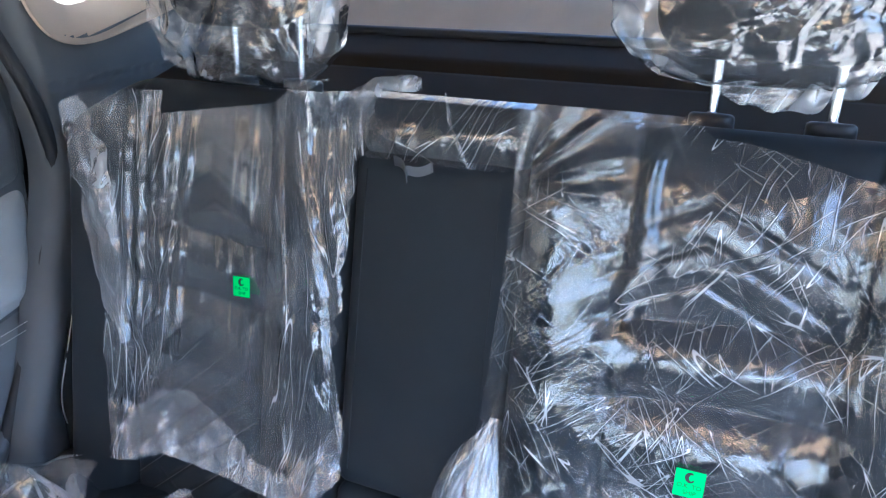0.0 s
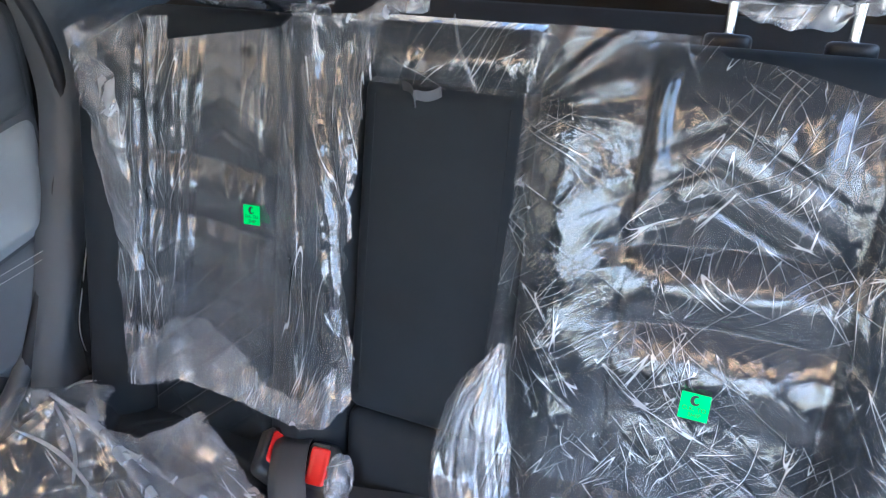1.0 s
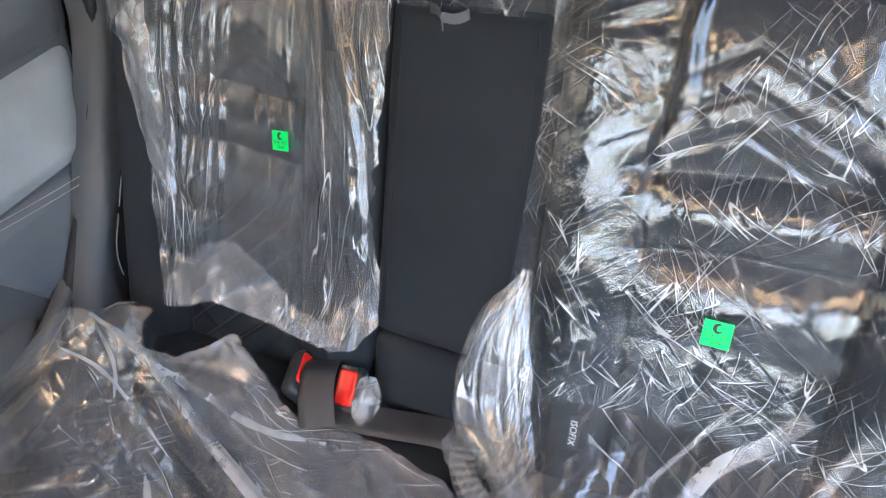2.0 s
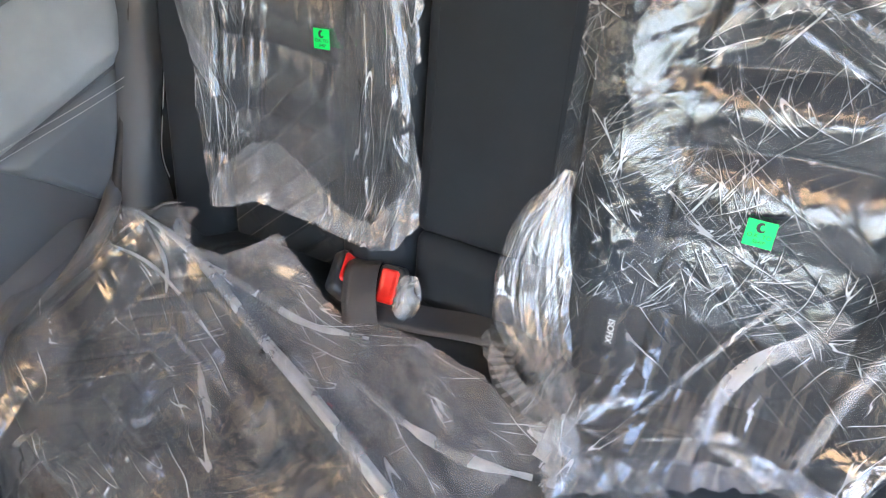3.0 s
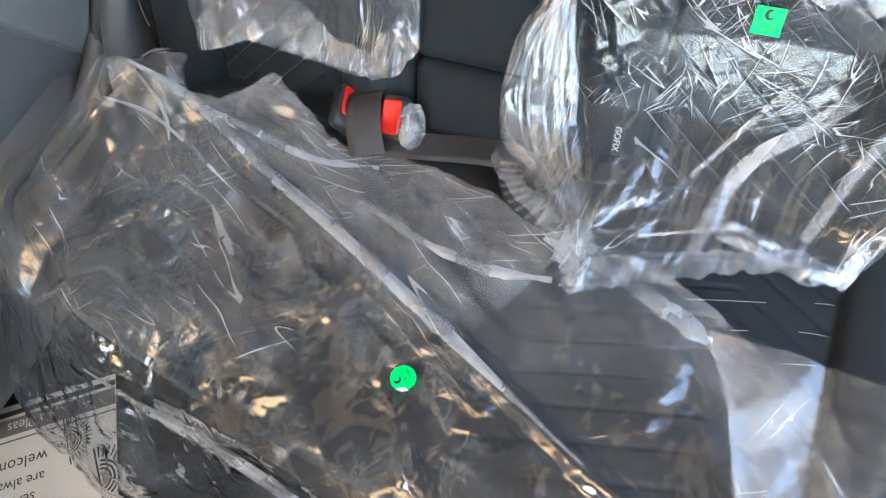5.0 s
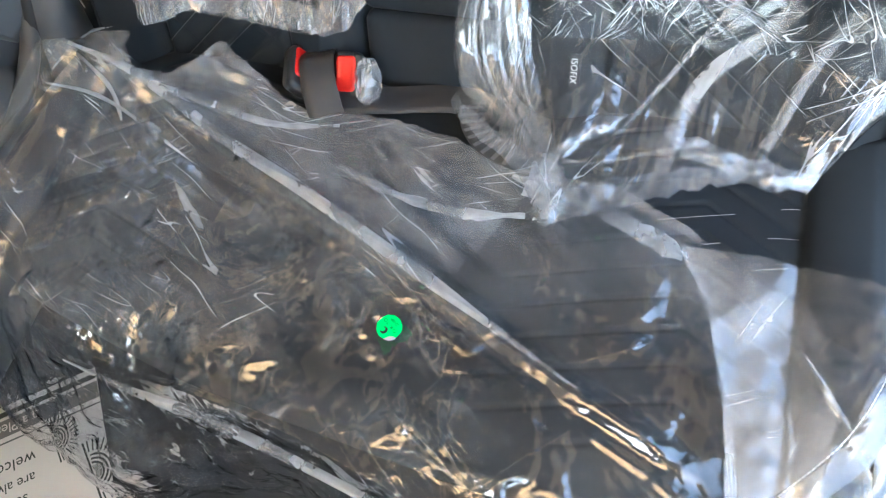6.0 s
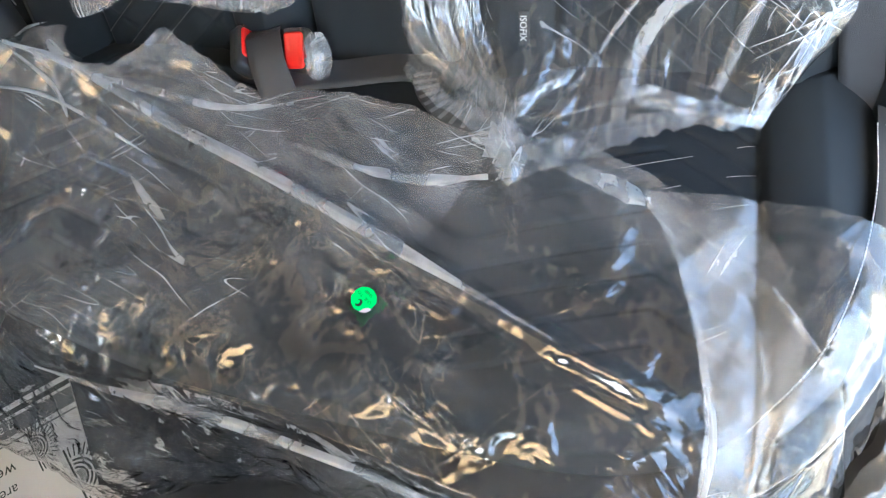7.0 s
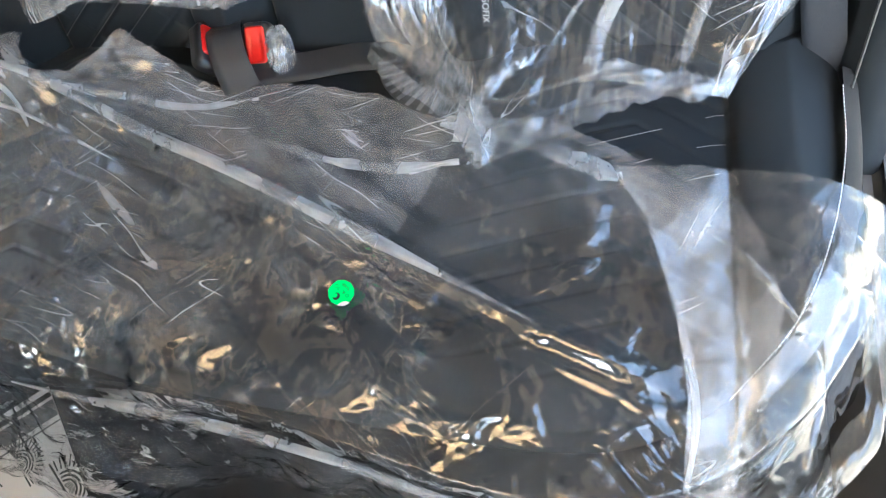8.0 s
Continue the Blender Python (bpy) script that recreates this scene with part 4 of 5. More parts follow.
TENT = (((-0.528, 0.385), (-0.575, 0.320), (-0.630, 0.200)), ((-0.528, 0.385), (-0.520, 0.425), (-0.500, 0.446)), ((-0.565, 0.330), (-0.440, 0.318), (-0.270, 0.255)), ((-0.528, 0.385), (-0.440, 0.335), (-0.405, 0.285)))


def tented(x, y):
    """How far the sheet stands off the cushion at its rear corner by the door."""
    return 0.080 * np.exp(-(((x + 0.50) / 0.14) ** 2 + ((y - 0.39) / 0.12) ** 2)) + 0.042 * np.exp(-(((x + 0.32) / 0.09) ** 2 + ((y - 0.46) / 0.06) ** 2))


def film_cushion():
    f = thing("cushion_film", "large torn sheet of clear polythene over the bench cushion", "plastic cover", (0, 0.2, 0.36), "protective films")
    V, Uu = np.meshgrid(np.linspace(0, 1, 330), np.linspace(0, 1, 400), indexing="ij")
    x = -0.735 + 1.375 * Uu
    yb = np.interp(x, [-0.735, -0.63, -0.565, -0.548, -0.53, -0.47, -0.455, -0.42, -0.383, -0.352, -0.324, -0.269, -0.209, -0.16, -0.10, -0.018, 0.07, 0.156, 0.24, 0.311, 0.38, 0.447, 0.52, 0.62],
                   [0.15, 0.25, 0.355, 0.395, 0.438, 0.450, 0.410, 0.375, 0.396, 0.430, 0.464, 0.438, 0.406, 0.398, 0.408, 0.404, 0.385, 0.358, 0.352, 0.339, 0.31, 0.262, 0.20, 0.13])
    yb = yb + 0.006 * (vnoise(x * 60, x * 0, 1) - 0.5) + 0.003 * (vnoise(x * 190, x * 0, 2) - 0.5)
    yf = front_line(x) - 0.030 - 0.05 * smooth(-0.1, 0.4, x)
    hang = 0.30
    run = (yb - yf) + hang
    q = V * run
    over = np.clip((q - (yb - yf)) / hang, 0, 1)
    y = np.where(over <= 0, yb - q, yf - (0.075 + 0.10 * smooth(-0.10, -0.45, x)) * np.sin(over * math.pi / 2))
    drop = over * hang
    yc = np.maximum(y, front_line(x) - 0.02)
    h = cushion_relief(x, yc, 0.0) * (0.55 + 0.45 * smooth(0.46, 0.53, np.abs(x))) * smooth(0.44, 0.36, y) + 0.012 + 0.010 * smooth(0.38, 0.50, y)
    # the sheet bridges over the hollow beside the door
    h = np.where(np.abs(x) > 0.60, np.maximum(h, 0.030 - 0.10 * (np.abs(x) - 0.60)), h)
    # long raised crease that crosses the bench
    cx, cy = np.array([-0.62, -0.52, -0.40, -0.25, -0.105, 0.113, 0.30, 0.42]), np.array([0.335, 0.382, 0.362, 0.303, 0.246, 0.151, 0.066, 0.02])
    h += tented(x, y)
    off = y - np.interp(x, cx, cy)
    h += 0.014 * np.exp(-(off / 0.016) ** 2) * smooth(0.46, 0.36, x)
    h += 0.004 * np.exp(-((off + 0.030) / 0.008) ** 2) * vnoise(x * 20, x * 0, 4)
    rumple = smooth(0.45, 0.75, vnoise(x * 5 + 3, y * 5, 7))
    left = smooth(0.15, -0.1, x)
    h += 0.008 * (ridges(x, y, 71, 7, 3, -35) - 0.5) + 0.0030 * (ridges(x, y, 74, 20, 3, 10) - 0.5) * (0.15 + rumple) + 0.0012 * (ridges(x, y, 77, 42, 3, 70) - 0.5) * (0.15 + rumple)
    # drag lines towards the outer end of the bench
    h += 0.0030 * (ridges(x, y, 101, 18, 9, -28) - 0.5) * (1 - left) + 0.0012 * (ridges(x, y, 103, 50, 9, -24) - 0.5) * (1 - left)
    # heaped crumples over the front inner part
    heap = np.exp(-(((x + 0.20) / 0.20) ** 2 + ((y - 0.06) / 0.09) ** 2)) + 0.7 * np.exp(-(((x - 0.06) / 0.10) ** 2 + ((y - 0.02) / 0.07) ** 2))
    h += heap * (0.010 * (ridges(x, y, 83, 12, 1.6, 40) - 0.4) + 0.003 * (ridges(x, y, 86, 30, 2, 10) - 0.5))
    # it follows the rounded front edge, steepened at the left to catch the tan reflection
    h -= (0.8 + 2.4 * smooth(-0.12, -0.25, x)) * np.clip(front_line(x) + 0.085 - y, 0, 0.11) ** 2
    P = base(x, y, h)
    P[..., 2] -= drop * 0.93 + 0.03 * smooth(0, 0.1, drop)
    hung = smooth(0.0, 0.3, over)
    P[..., 1] += hung * (0.030 * (ridges(x, P[..., 2], 85, 9, 2, 60) - 0.6) + 0.014 * (ridges(x, P[..., 2], 88, 24, 2, 100) - 0.5) + 0.004 * (ridges(x, P[..., 2], 89, 60, 2, 30) - 0.5))
    upper, lower = over[:-1, :-1] <= 0.10, over[:-1, :-1] > 0.10
    sheet("sheet", P, FILM, f, keep=upper)
    xe = x + 0.004 * (vnoise(y * 40, x * 0, 19) - 0.5) - 0.45 * (y - 0.152)
    sheet("second_layer", P + np.array([0, 0, 0.005]), FILM_MILKY, f, "milky second layer of the film", keep=upper & (off[:-1, :-1] > -0.004) & (xe[:-1, :-1] < 0.111) & (V[:-1, :-1] > 0.012) & (x[:-1, :-1] > -0.64))
    sheet("hanging_sheet", P, FILM_HANG, f, "thin film hanging down in front of the cushion", keep=lower)
    rim = (V > 0.0) & (V < 0.022)
    sheet("torn_rim", P + np.array([0, 0, 0.003]), FOLD_THIN, f, "whitish torn rim of the film", keep=(rim & (x > -0.62) & (x < 0.40))[:-1, :-1])
    # rolled front edge
    ex = np.array([-0.36, -0.25, -0.10, 0.08, 0.26, 0.40])
    ribbon("rolled_edge", [(a, front_line(a) - 0.050 - 0.05 * float(smooth(-0.1, 0.4, a)), 0.335) for a in ex], 0.012, FOLD_SMOOTH, f, arch=0.5, seed=44, n=120, rough=0.25, taper=(0.2, 0.4))
    ribbon("raised_crease", [tuple(base(a, b, 0.045 + tented(a, b))) for a, b in zip(cx[1:7], cy[1:7])], 0.017, FOLD_SMOOTH, f, arch=0.25, seed=3, n=160, rough=0.15, taper=(0.5, 0.2))
    ribbon("raised_crease", [tuple(base(a, b, 0.034 + tented(a, b))) for a, b in ((-0.41, 0.362), (-0.312, 0.362), (-0.20, 0.350), (-0.10, 0.366))], 0.010, FOLD_SMOOTH, f, arch=0.2, seed=9, n=80)
    ribbon("raised_crease", [tuple(base(a, b, 0.030)) for a, b in ((-0.08, 0.30), (0.02, 0.272), (0.11, 0.262), (0.19, 0.275))], 0.012, FOLD_SMOOTH, f, arch=0.2, seed=10, n=80, rough=0.5)
    ribbon("raised_crease", [tuple(base(a, b, 0.034)) for a, b in ((0.16, 0.33), (0.24, 0.315), (0.32, 0.285), (0.384, 0.255))], 0.020, FOLD_SMOOTH, f, arch=0.2, seed=11, n=80, rough=0.4, taper=(0.3, 0.9))
    for k, pts in enumerate(TENT):
        ribbon("tent_crease", [tuple(base(a, b, 0.030 + tented(a, b))) for a, b in pts], 0.006, FOLD_SMOOTH, f, arch=0.3, seed=140 + k, n=60, rough=0.2, taper=(0.6, 0.1), wob=0.1)
    # loose flap folded back at the door end
    V2, U2 = np.meshgrid(np.linspace(0, 1, 190), np.linspace(0, 1, 160), indexing="ij")
    yy = 0.262 - 0.40 * V2 + 0.012 * np.sin(U2 * 3) * (1 - V2) - 0.035 * U2 ** 2 * (1 - V2)
    xl = np.interp(yy, [-0.10, 0.0, 0.14, 0.20, 0.25], [0.456, 0.462, 0.430, 0.410, 0.383])
    xo = np.interp(yy, [-0.12, 0.0, 0.04, 0.10, 0.16, 0.24], [0.590, 0.615, 0.655, 0.680, 0.682, 0.660])
    xx = xl + (xo - xl) * U2 + 0.01 * (vnoise(yy * 20, U2, 6) - 0.5)
    yy = yy + 0.004 * (vnoise(xx * 80, yy * 0, 3) - 0.5)
    hh = np.maximum(0.75 * cushion_relief(np.minimum(xx, 0.60), np.maximum(yy, front_line(xx)), 0.0), -0.02) + 0.028 + 0.012 * (1 - U2) * smooth(0.2, 0.9, 1 - V2) + 0.010 * (ridges(xx, yy, 91, 8, 4, 65) - 0.5) + 0.004 * (ridges(xx, yy, 93, 18, 4, 40) - 0.5) + 0.0012 * (ridges(xx, yy, 95, 50, 3, 90) - 0.5)
    hh -= 2.5 * np.clip(xx - 0.60, 0, 0.1) ** 2 + 2.6 * np.clip(front_line(xx) + 0.06 - yy, 0, 0.25) ** 2
    sheet("flap", base(xx, yy, hh), FILM_FLAP, f, "milky flap folded back on the film")
    cut = 70
    sheet("flap_fold", base(xx, yy, hh)[:, :cut] + np.array([0.0, 0.0, 0.003]), FOLD_THIN, f, "doubled part of the flap")
    ribbon("flap_edge", [tuple(base(a, b, c)) for a, b, c in ((0.383, 0.252, 0.055), (0.41, 0.20, 0.056), (0.432, 0.14, 0.052), (0.462, 0.0, 0.045), (0.456, -0.09, 0.02))], 0.008, FOLD_SMOOTH, f, arch=0.2, seed=12, n=90)
    for k, pts in enumerate((((0.44, 0.21, 0.06), (0.52, 0.13, 0.07), (0.57, 0.04, 0.06), (0.56, -0.06, 0.03)), ((0.60, 0.20, 0.075), (0.635, 0.10, 0.06), (0.62, 0.0, 0.05), (0.57, -0.09, 0.0)), ((0.50, 0.10, 0.06), (0.50, 0.0, 0.06), (0.49, -0.09, 0.02)), ((0.672, 0.23, 0.02), (0.672, 0.13, 0.01), (0.655, 0.03, 0.0)))):
        ribbon("flap_crease", [tuple(base(*p)) for p in pts], (0.012, 0.026, 0.016, 0.040)[k], FILM_FLAP, f, arch=0.3, seed=120 + k, n=70, rough=0.5, taper=(0.3, 0.5))
    return f


film_cushion()


def headrest_bag(xc, zc, hw, hz, seed, flare):
    f = thing("headrest_bag", "crumpled clear plastic bag drawn over a headrest", "plastic cover", (xc, 0.80, zc - hz), "headrest bags")
    th, ph = np.meshgrid(np.linspace(0, 2 * math.pi, 220), np.linspace(-1, 1, 130))
    w = np.clip(1 - np.abs(ph) ** 3.2, 0, 1) ** 0.5
    c, s_ = np.cos(th), np.sin(th)
    x = xc + hw * np.sign(c) * np.abs(c) ** 0.6 * (0.35 + 0.65 * w)
    yv = 0.828 + 0.064 * np.sign(s_) * np.abs(s_) ** 0.6 * (0.10 + 0.90 * w) + 0.28 * hz * ph
    zv = zc + hz * ph + 0.012 * (vnoise(x * 14, ph * 2, seed) - 0.5)
    n = 0.020 * (ridges(x * 1.0 + yv, zv, seed, 12, 3, 55) - 0.5) + 0.010 * (ridges(x + yv, zv, seed + 3, 24, 3, 120) - 0.5) + 0.0035 * (ridges(x, zv, seed + 5, 50, 3, 80) - 0.5) + 0.010 * (ridges(x, zv, seed + 8, 36, 2, 95) - 0.5) * smooth(-0.35, -0.6, ph) * smooth(-0.95, -0.8, ph)
    P = np.stack([x + n * c, yv + n * s_, zv + n * 0.4], -1)
    sheet("bag", P, FILM_BAG, f)
    for k, pts in enumerate(flare):
        ribbon("loose_edge", [(xc + a * hw, b, zc + q * hz) for a, b, q in pts], 0.022, FOLD, f, normal=(0.3, -1, 0.3), arch=0.15, seed=seed + k, n=80, rough=0.6, taper=(0.3, 0.3))
    return f


headrest_bag(0.340, 1.050, 0.150, 0.128, 101, (((-1.10, 0.78, 0.0), (-0.86, 0.77, -0.45), (-0.72, 0.768, -0.75), (-0.2, 0.77, -1.0)), ((-0.2, 0.77, -1.0), (0.15, 0.775, -1.06), (0.5, 0.775, -1.0), (0.85, 0.78, -0.7)), ((0.85, 0.77, -0.6), (1.0, 0.77, 0.0), (1.05, 0.78, 0.6))))
headrest_bag(-0.300, 1.005, 0.140, 0.128, 111, (((-0.98, 0.78, -0.1), (-0.85, 0.77, -0.6), (-0.4, 0.772, -0.95)), ((-0.1, 0.772, -1.0), (0.3, 0.77, -1.10), (0.55, 0.77, -0.98), (0.95, 0.775, -0.85)), ((0.8, 0.77, -0.6), (1.0, 0.77, 0.0), (1.0, 0.78, 0.6))))


# ---- stickers ----
def sticker(name, origin, x, y, size, label, bent=0.0):
    st = thing(name, label, "sticker", origin, "inspection stickers")
    m = axes(origin, x, y)
    h = size / 2
    paper = flat_piece("paper", [(-h, -h), (h, -h), (h, h), (-h, h)], m, 0.0008, GREEN, st)
    a = np.linspace(radians(60), radians(330), 20)
    ring = [(0.0 + 0.0055 * math.cos(t), h * 0.48 + 0.0062 * math.sin(t)) for t in a] + [(0.0014 + 0.0026 * math.cos(t), h * 0.48 + 0.0036 * math.sin(t)) for t in a[::-1]]
    sc = size / 0.031
    flat_piece("emblem", [(p * sc, h * 0.48 + (q - h * 0.48) * sc) for p, q in ring], m @ Matrix.Translation((0, 0, 0.0009)), 0.0002, INK, paper, "plain black curved mark")
    words("lettering", "O.K. TO", size * 0.23, m @ Matrix.Translation((0, -h * 0.18, 0.0010)), INK, paper)
    words("lettering", "SHIP", size * 0.23, m @ Matrix.Translation((h * 0.08, -h * 0.66, 0.0010)), INK, paper)
    return st


sticker("green_sticker", tuple(back(*along_sight(-0.246, 0.385, 0.032, 0.045), 0.032)), (1, 0.0, 0.06), tuple(UP), 0.027, "small square green paper sticker on a film-covered backrest")
sticker("green_sticker", tuple(back(*along_sight(0.343, 0.268, 0.036, 0.033), 0.036)), (1, 0.03, -0.03), tuple(UP), 0.031, "square green paper sticker stuck to a tight film cover")



def dot_sticker():
    o = tuple(base(0.075, 0.090, 0.027))
    st = thing("green_sticker", "round curled green paper sticker on the cushion film", "sticker", o, "inspection stickers")
    m = axes(o, (-0.75, 0.55, 0.10), (-0.55, -0.75, 0.05))
    out = [(0.0155 * math.cos(a) * (1.0 if k % 2 else 0.95), 0.0155 * math.sin(a)) for k, a in enumerate(np.linspace(0, 2 * math.pi, 12, endpoint=False))]
    paper = flat_piece("paper", out, m, 0.0008, GREEN, st)
    a = np.linspace(radians(60), radians(330), 16)
    flat_piece("emblem", [(0.0042 * math.cos(t) + 0.001, 0.007 + 0.0048 * math.sin(t)) for t in a] + [(0.0024 + 0.002 * math.cos(t), 0.007 + 0.0028 * math.sin(t)) for t in a[::-1]], m @ Matrix.Translation((0, 0, 0.0009)), 0.0002, INK, paper, "plain black curved mark")
    words("lettering", "O.K. TO", 0.0062, m @ Matrix.Translation((0.001, -0.0022, 0.0010)), INK, paper)
    words("lettering", "SHIP", 0.0062, m @ Matrix.Translation((0.001, -0.0090, 0.0010)), INK, paper)
    flat_piece("curl", [(-0.0155, 0.002), (-0.0125, 0.0095), (-0.0065, 0.014), (-0.008, 0.007), (-0.011, 0.003)], m @ Matrix.Translation((-0.001, 0, 0.001)), 0.0006, PAPER, st, "pale curled-up edge")
    return st


dot_sticker()

# ---- left door and rear side trim ----
door = thing("rear_door", "dark rear car door with padded grey panels", "car door", (-0.70, 0.2, 0.1))
XD = -0.70


def door_face(u, v, d):
    """u along the car, v up, d into the cabin."""
    u, v, d = np.broadcast_arrays(np.asarray(u, float), np.asarray(v, float), np.asarray(d, float))
    return np.stack([XD + d, u, v], -1)


def rear_edge(v):
    """The door's rear edge follows the wheel arch."""
    return np.interp(v, [0.05, 0.33, 0.378, 0.43, 0.535, 0.626, 0.72, 0.83, 0.92], [0.38, 0.425, 0.468, 0.515, 0.596, 0.652, 0.680, 0.712, 0.72])


def slant(u, v):
    return u + (rear_edge(v) - 0.70) * smooth(-0.3, 0.70, u), v


pad("lower_panel", door_face, -0.40, 0.70, 0.04, 0.88, lambda u, v: 0 * u, 0.05, DOOR_PLASTIC, door, r=0.02, corner=0.05, n=(60, 60), shape=slant)
pad("cloth_pad", door_face, -0.20, 0.692, 0.545, 0.735, lambda u, v: 0.010 + 0.014 * smooth(0.73, 0.58, v), 0.002, CLOTH, door, "padded grey cloth panel", r=0.018, corner=0.03, n=(60, 30), shape=slant)


def lower_cut(u, v):
    """The lower pad narrows downwards to a rounded tip."""
    f = (0.552 - v) / 0.186
    u0 = 0.285 + 0.135 * np.clip(f, 0, 1) ** 0.8
    k = (u - 0.26) / 0.34
    return u0 + k * (rear_edge(v) - 0.012 - u0), v


leather_pad = pad("leather_pad", door_face, 0.26, 0.60, 0.366, 0.552, lambda u, v: 0.016 + 0 * u, 0.002, LEATHER_GREY, door, "dark grey padded panel", r=0.016, corner=0.03, n=(50, 40), shape=lower_cut)
pad("top_roll", door_face, -0.40, 0.695, 0.725, 0.900, lambda u, v: 0.018 + 0.01 * smooth(0.9, 0.8, v), 0.002, SOFT_PLASTIC, door, "smooth dark upper roll", r=0.03, corner=0.03, n=(50, 30), shape=slant)
pad("door_armrest", door_face, -0.35, 0.30, 0.46, 0.575, lambda u, v: 0.045 * smooth(0.30, 0.12, u), 0.002, LEATHER_GREY, door, r=0.03, corner=0.04, n=(40, 20))
pad("pocket", door_face, -0.35, 0.40, 0.10, 0.395, lambda u, v: 0.03 * smooth(0.1, 0.35, v), 0.002, DOOR_PLASTIC, door, "dark moulded door pocket", r=0.03, corner=0.06, n=(40, 30))
for dz in (0.0, -0.013):
    stitches("stitching", [(XD + 0.036, 0.20, 0.598 + dz), (XD + 0.037, 0.34, 0.577 + dz), (XD + 0.037, 0.47, 0.556 + dz), (XD + 0.031, 0.585, 0.537 + dz)], leather_pad)
tube("ridge", [(XD + 0.006, 0.475, 0.405), (XD + 0.020, 0.430, 0.375), (XD + 0.030, 0.370, 0.350), (XD + 0.034, 0.300, 0.330), (XD + 0.030, 0.20, 0.315)], 0.016, DOOR_PLASTIC, door, "smooth curved ridge", n=50, sides=12)
pad("pull_handle", door_face, 0.10, 0.322, 0.560, 0.602, lambda u, v: 0.028 + 0 * u, 0.0, CHROME, door, "satin chrome pull handle", r=0.012, corner=0.02, n=(16, 10))

seal = thing("door_seal", "black rubber seal along the rear door opening", "door seal", (-0.66, 0.6, 0.4))
tube("seal", [(-0.678, 0.395, 0.30), (-0.678, 0.440, 0.375), (-0.674, 0.510, 0.46), (-0.670, 0.570, 0.536), (-0.668, 0.625, 0.62), (-0.66, 0.694, 0.72), (-0.66, 0.715, 0.84), (-0.68, 0.70, 1.0), (-0.70, 0.66, 1.2)], 0.012, RUBBER, seal, n=70)


def opening_edge(z):
    """Where the pillar's front edge runs along the door opening."""
    return np.interp(z, [0.20, 0.30, 0.357, 0.396, 0.439, 0.565, 0.651, 0.718, 0.784, 0.853, 0.947, 1.36], [0.380, 0.398, 0.423, 0.450, 0.484, 0.570, 0.628, 0.669, 0.695, 0.708, 0.728, 0.735])


def pillar():
    """Smooth moulding that rises beside the seat and widens into the pillar panel round the quarter window."""
    t = thing("pillar_trim", "smooth dark plastic moulding between door and backrest", "car trim", (-0.65, 0.45, 0.20))
    z = np.concatenate([np.linspace(0.20, 0.60, 60), np.linspace(0.605, 1.36, 150)])[:, None]
    a = np.concatenate([np.linspace(0, 0.2, 24), np.linspace(0.21, 1.0, 90)])[None, :]
    front = opening_edge(z)
    front = (front + opening_edge(z - 0.02) + opening_edge(z + 0.02) + opening_edge(z - 0.04) + opening_edge(z + 0.04)) / 5
    wide = 0.070 + 0.050 * smooth(0.43, 0.28, z) + (1.15 - front) * smooth(0.56, 0.70, z)
    y = front + wide * a
    far = y - front
    x = -0.690 + 0.052 * np.sqrt(np.clip(1 - (1 - np.clip(far / 0.040, 0, 1)) ** 2, 0, 1)) + 0 * z
    low = smooth(0.62, 0.48, z)
    x = x - low * 0.012 * np.clip((a - 0.5) / 0.5, 0, 1) ** 2 + 0.010 * low - 0.030 * smooth(0.72, 1.0, z) - 0.020 * smooth(0.1, 0.5, far)
    x = x - 0.005 * np.exp(-((z - 0.868 + 0.22 * (y - 0.708)) / 0.0022) ** 2) * smooth(0.012, 0.03, far)
    hole = (np.abs((y - 0.955) / 0.196) ** 4 + np.abs((z - 1.070) / 0.170) ** 4)[:-1, :-1] < 1
    sheet("moulding", np.stack([x, y, z + 0 * a], -1), PANEL, t, keep=~hole)
    k = slice(4, 62)
    tube("edge_line", np.stack([x[k, -1] + 0.003, y[k, -1] + 0.001, z[k, 0]], -1)[::4], 0.0011, TAG_INK, t, "thin pale edge line", n=50)
    T, A = np.meshgrid(np.linspace(0, 2 * math.pi, 100), np.linspace(0, 1, 16), indexing="ij")
    r = (np.abs(np.cos(T)) ** 4 + np.abs(np.sin(T)) ** 4) ** (-1 / 4)
    rim = np.clip((A - 0.12) / 0.88, 0, 1)
    hy, hz = 0.204 - 0.104 * rim ** 1.2, 0.178 - 0.042 * rim ** 1.2
    sheet("surround", np.stack([-0.652 + 0.008 * np.sin(np.clip(A / 0.15, 0, 1) * math.pi) - 0.085 * rim ** 1.5, 0.955 + hy * r * np.cos(T), 1.070 + hz * r * np.sin(T)], -1), HEADLINING, t, "beige surround of the quarter window")
    return t


pillar()
block = thing("seat_side_bolster", "black leatherette side bolster beside the backrest", "car seat", (-0.60, 0.55, 0.3))
pad("body", lambda u, v, q: np.stack(np.broadcast_arrays(-0.640 + q, u + (v - 0.40) * 0.45, v), -1), 0.530, 0.620, 0.26, 0.490, lambda u, v: 0.018 + 0 * u, 0.05, LEATHER, block, r=0.018, corner=0.03, n=(24, 30))
pad("upper_body", lambda u, v, q: np.stack(np.broadcast_arrays(-0.655 + q, u + (v - 0.40) * 0.45, v), -1), 0.52, 0.640, 0.480, 0.660, lambda u, v: 0.014 + 0 * u, 0.05, LEATHER, block, r=0.018, corner=0.02, n=(24, 30))
tube("piping", [(-0.600, 0.600, 0.50), (-0.600, 0.640, 0.57), (-0.602, 0.665, 0.62)], 0.0016, TAG_INK, block, "thin pale piping")


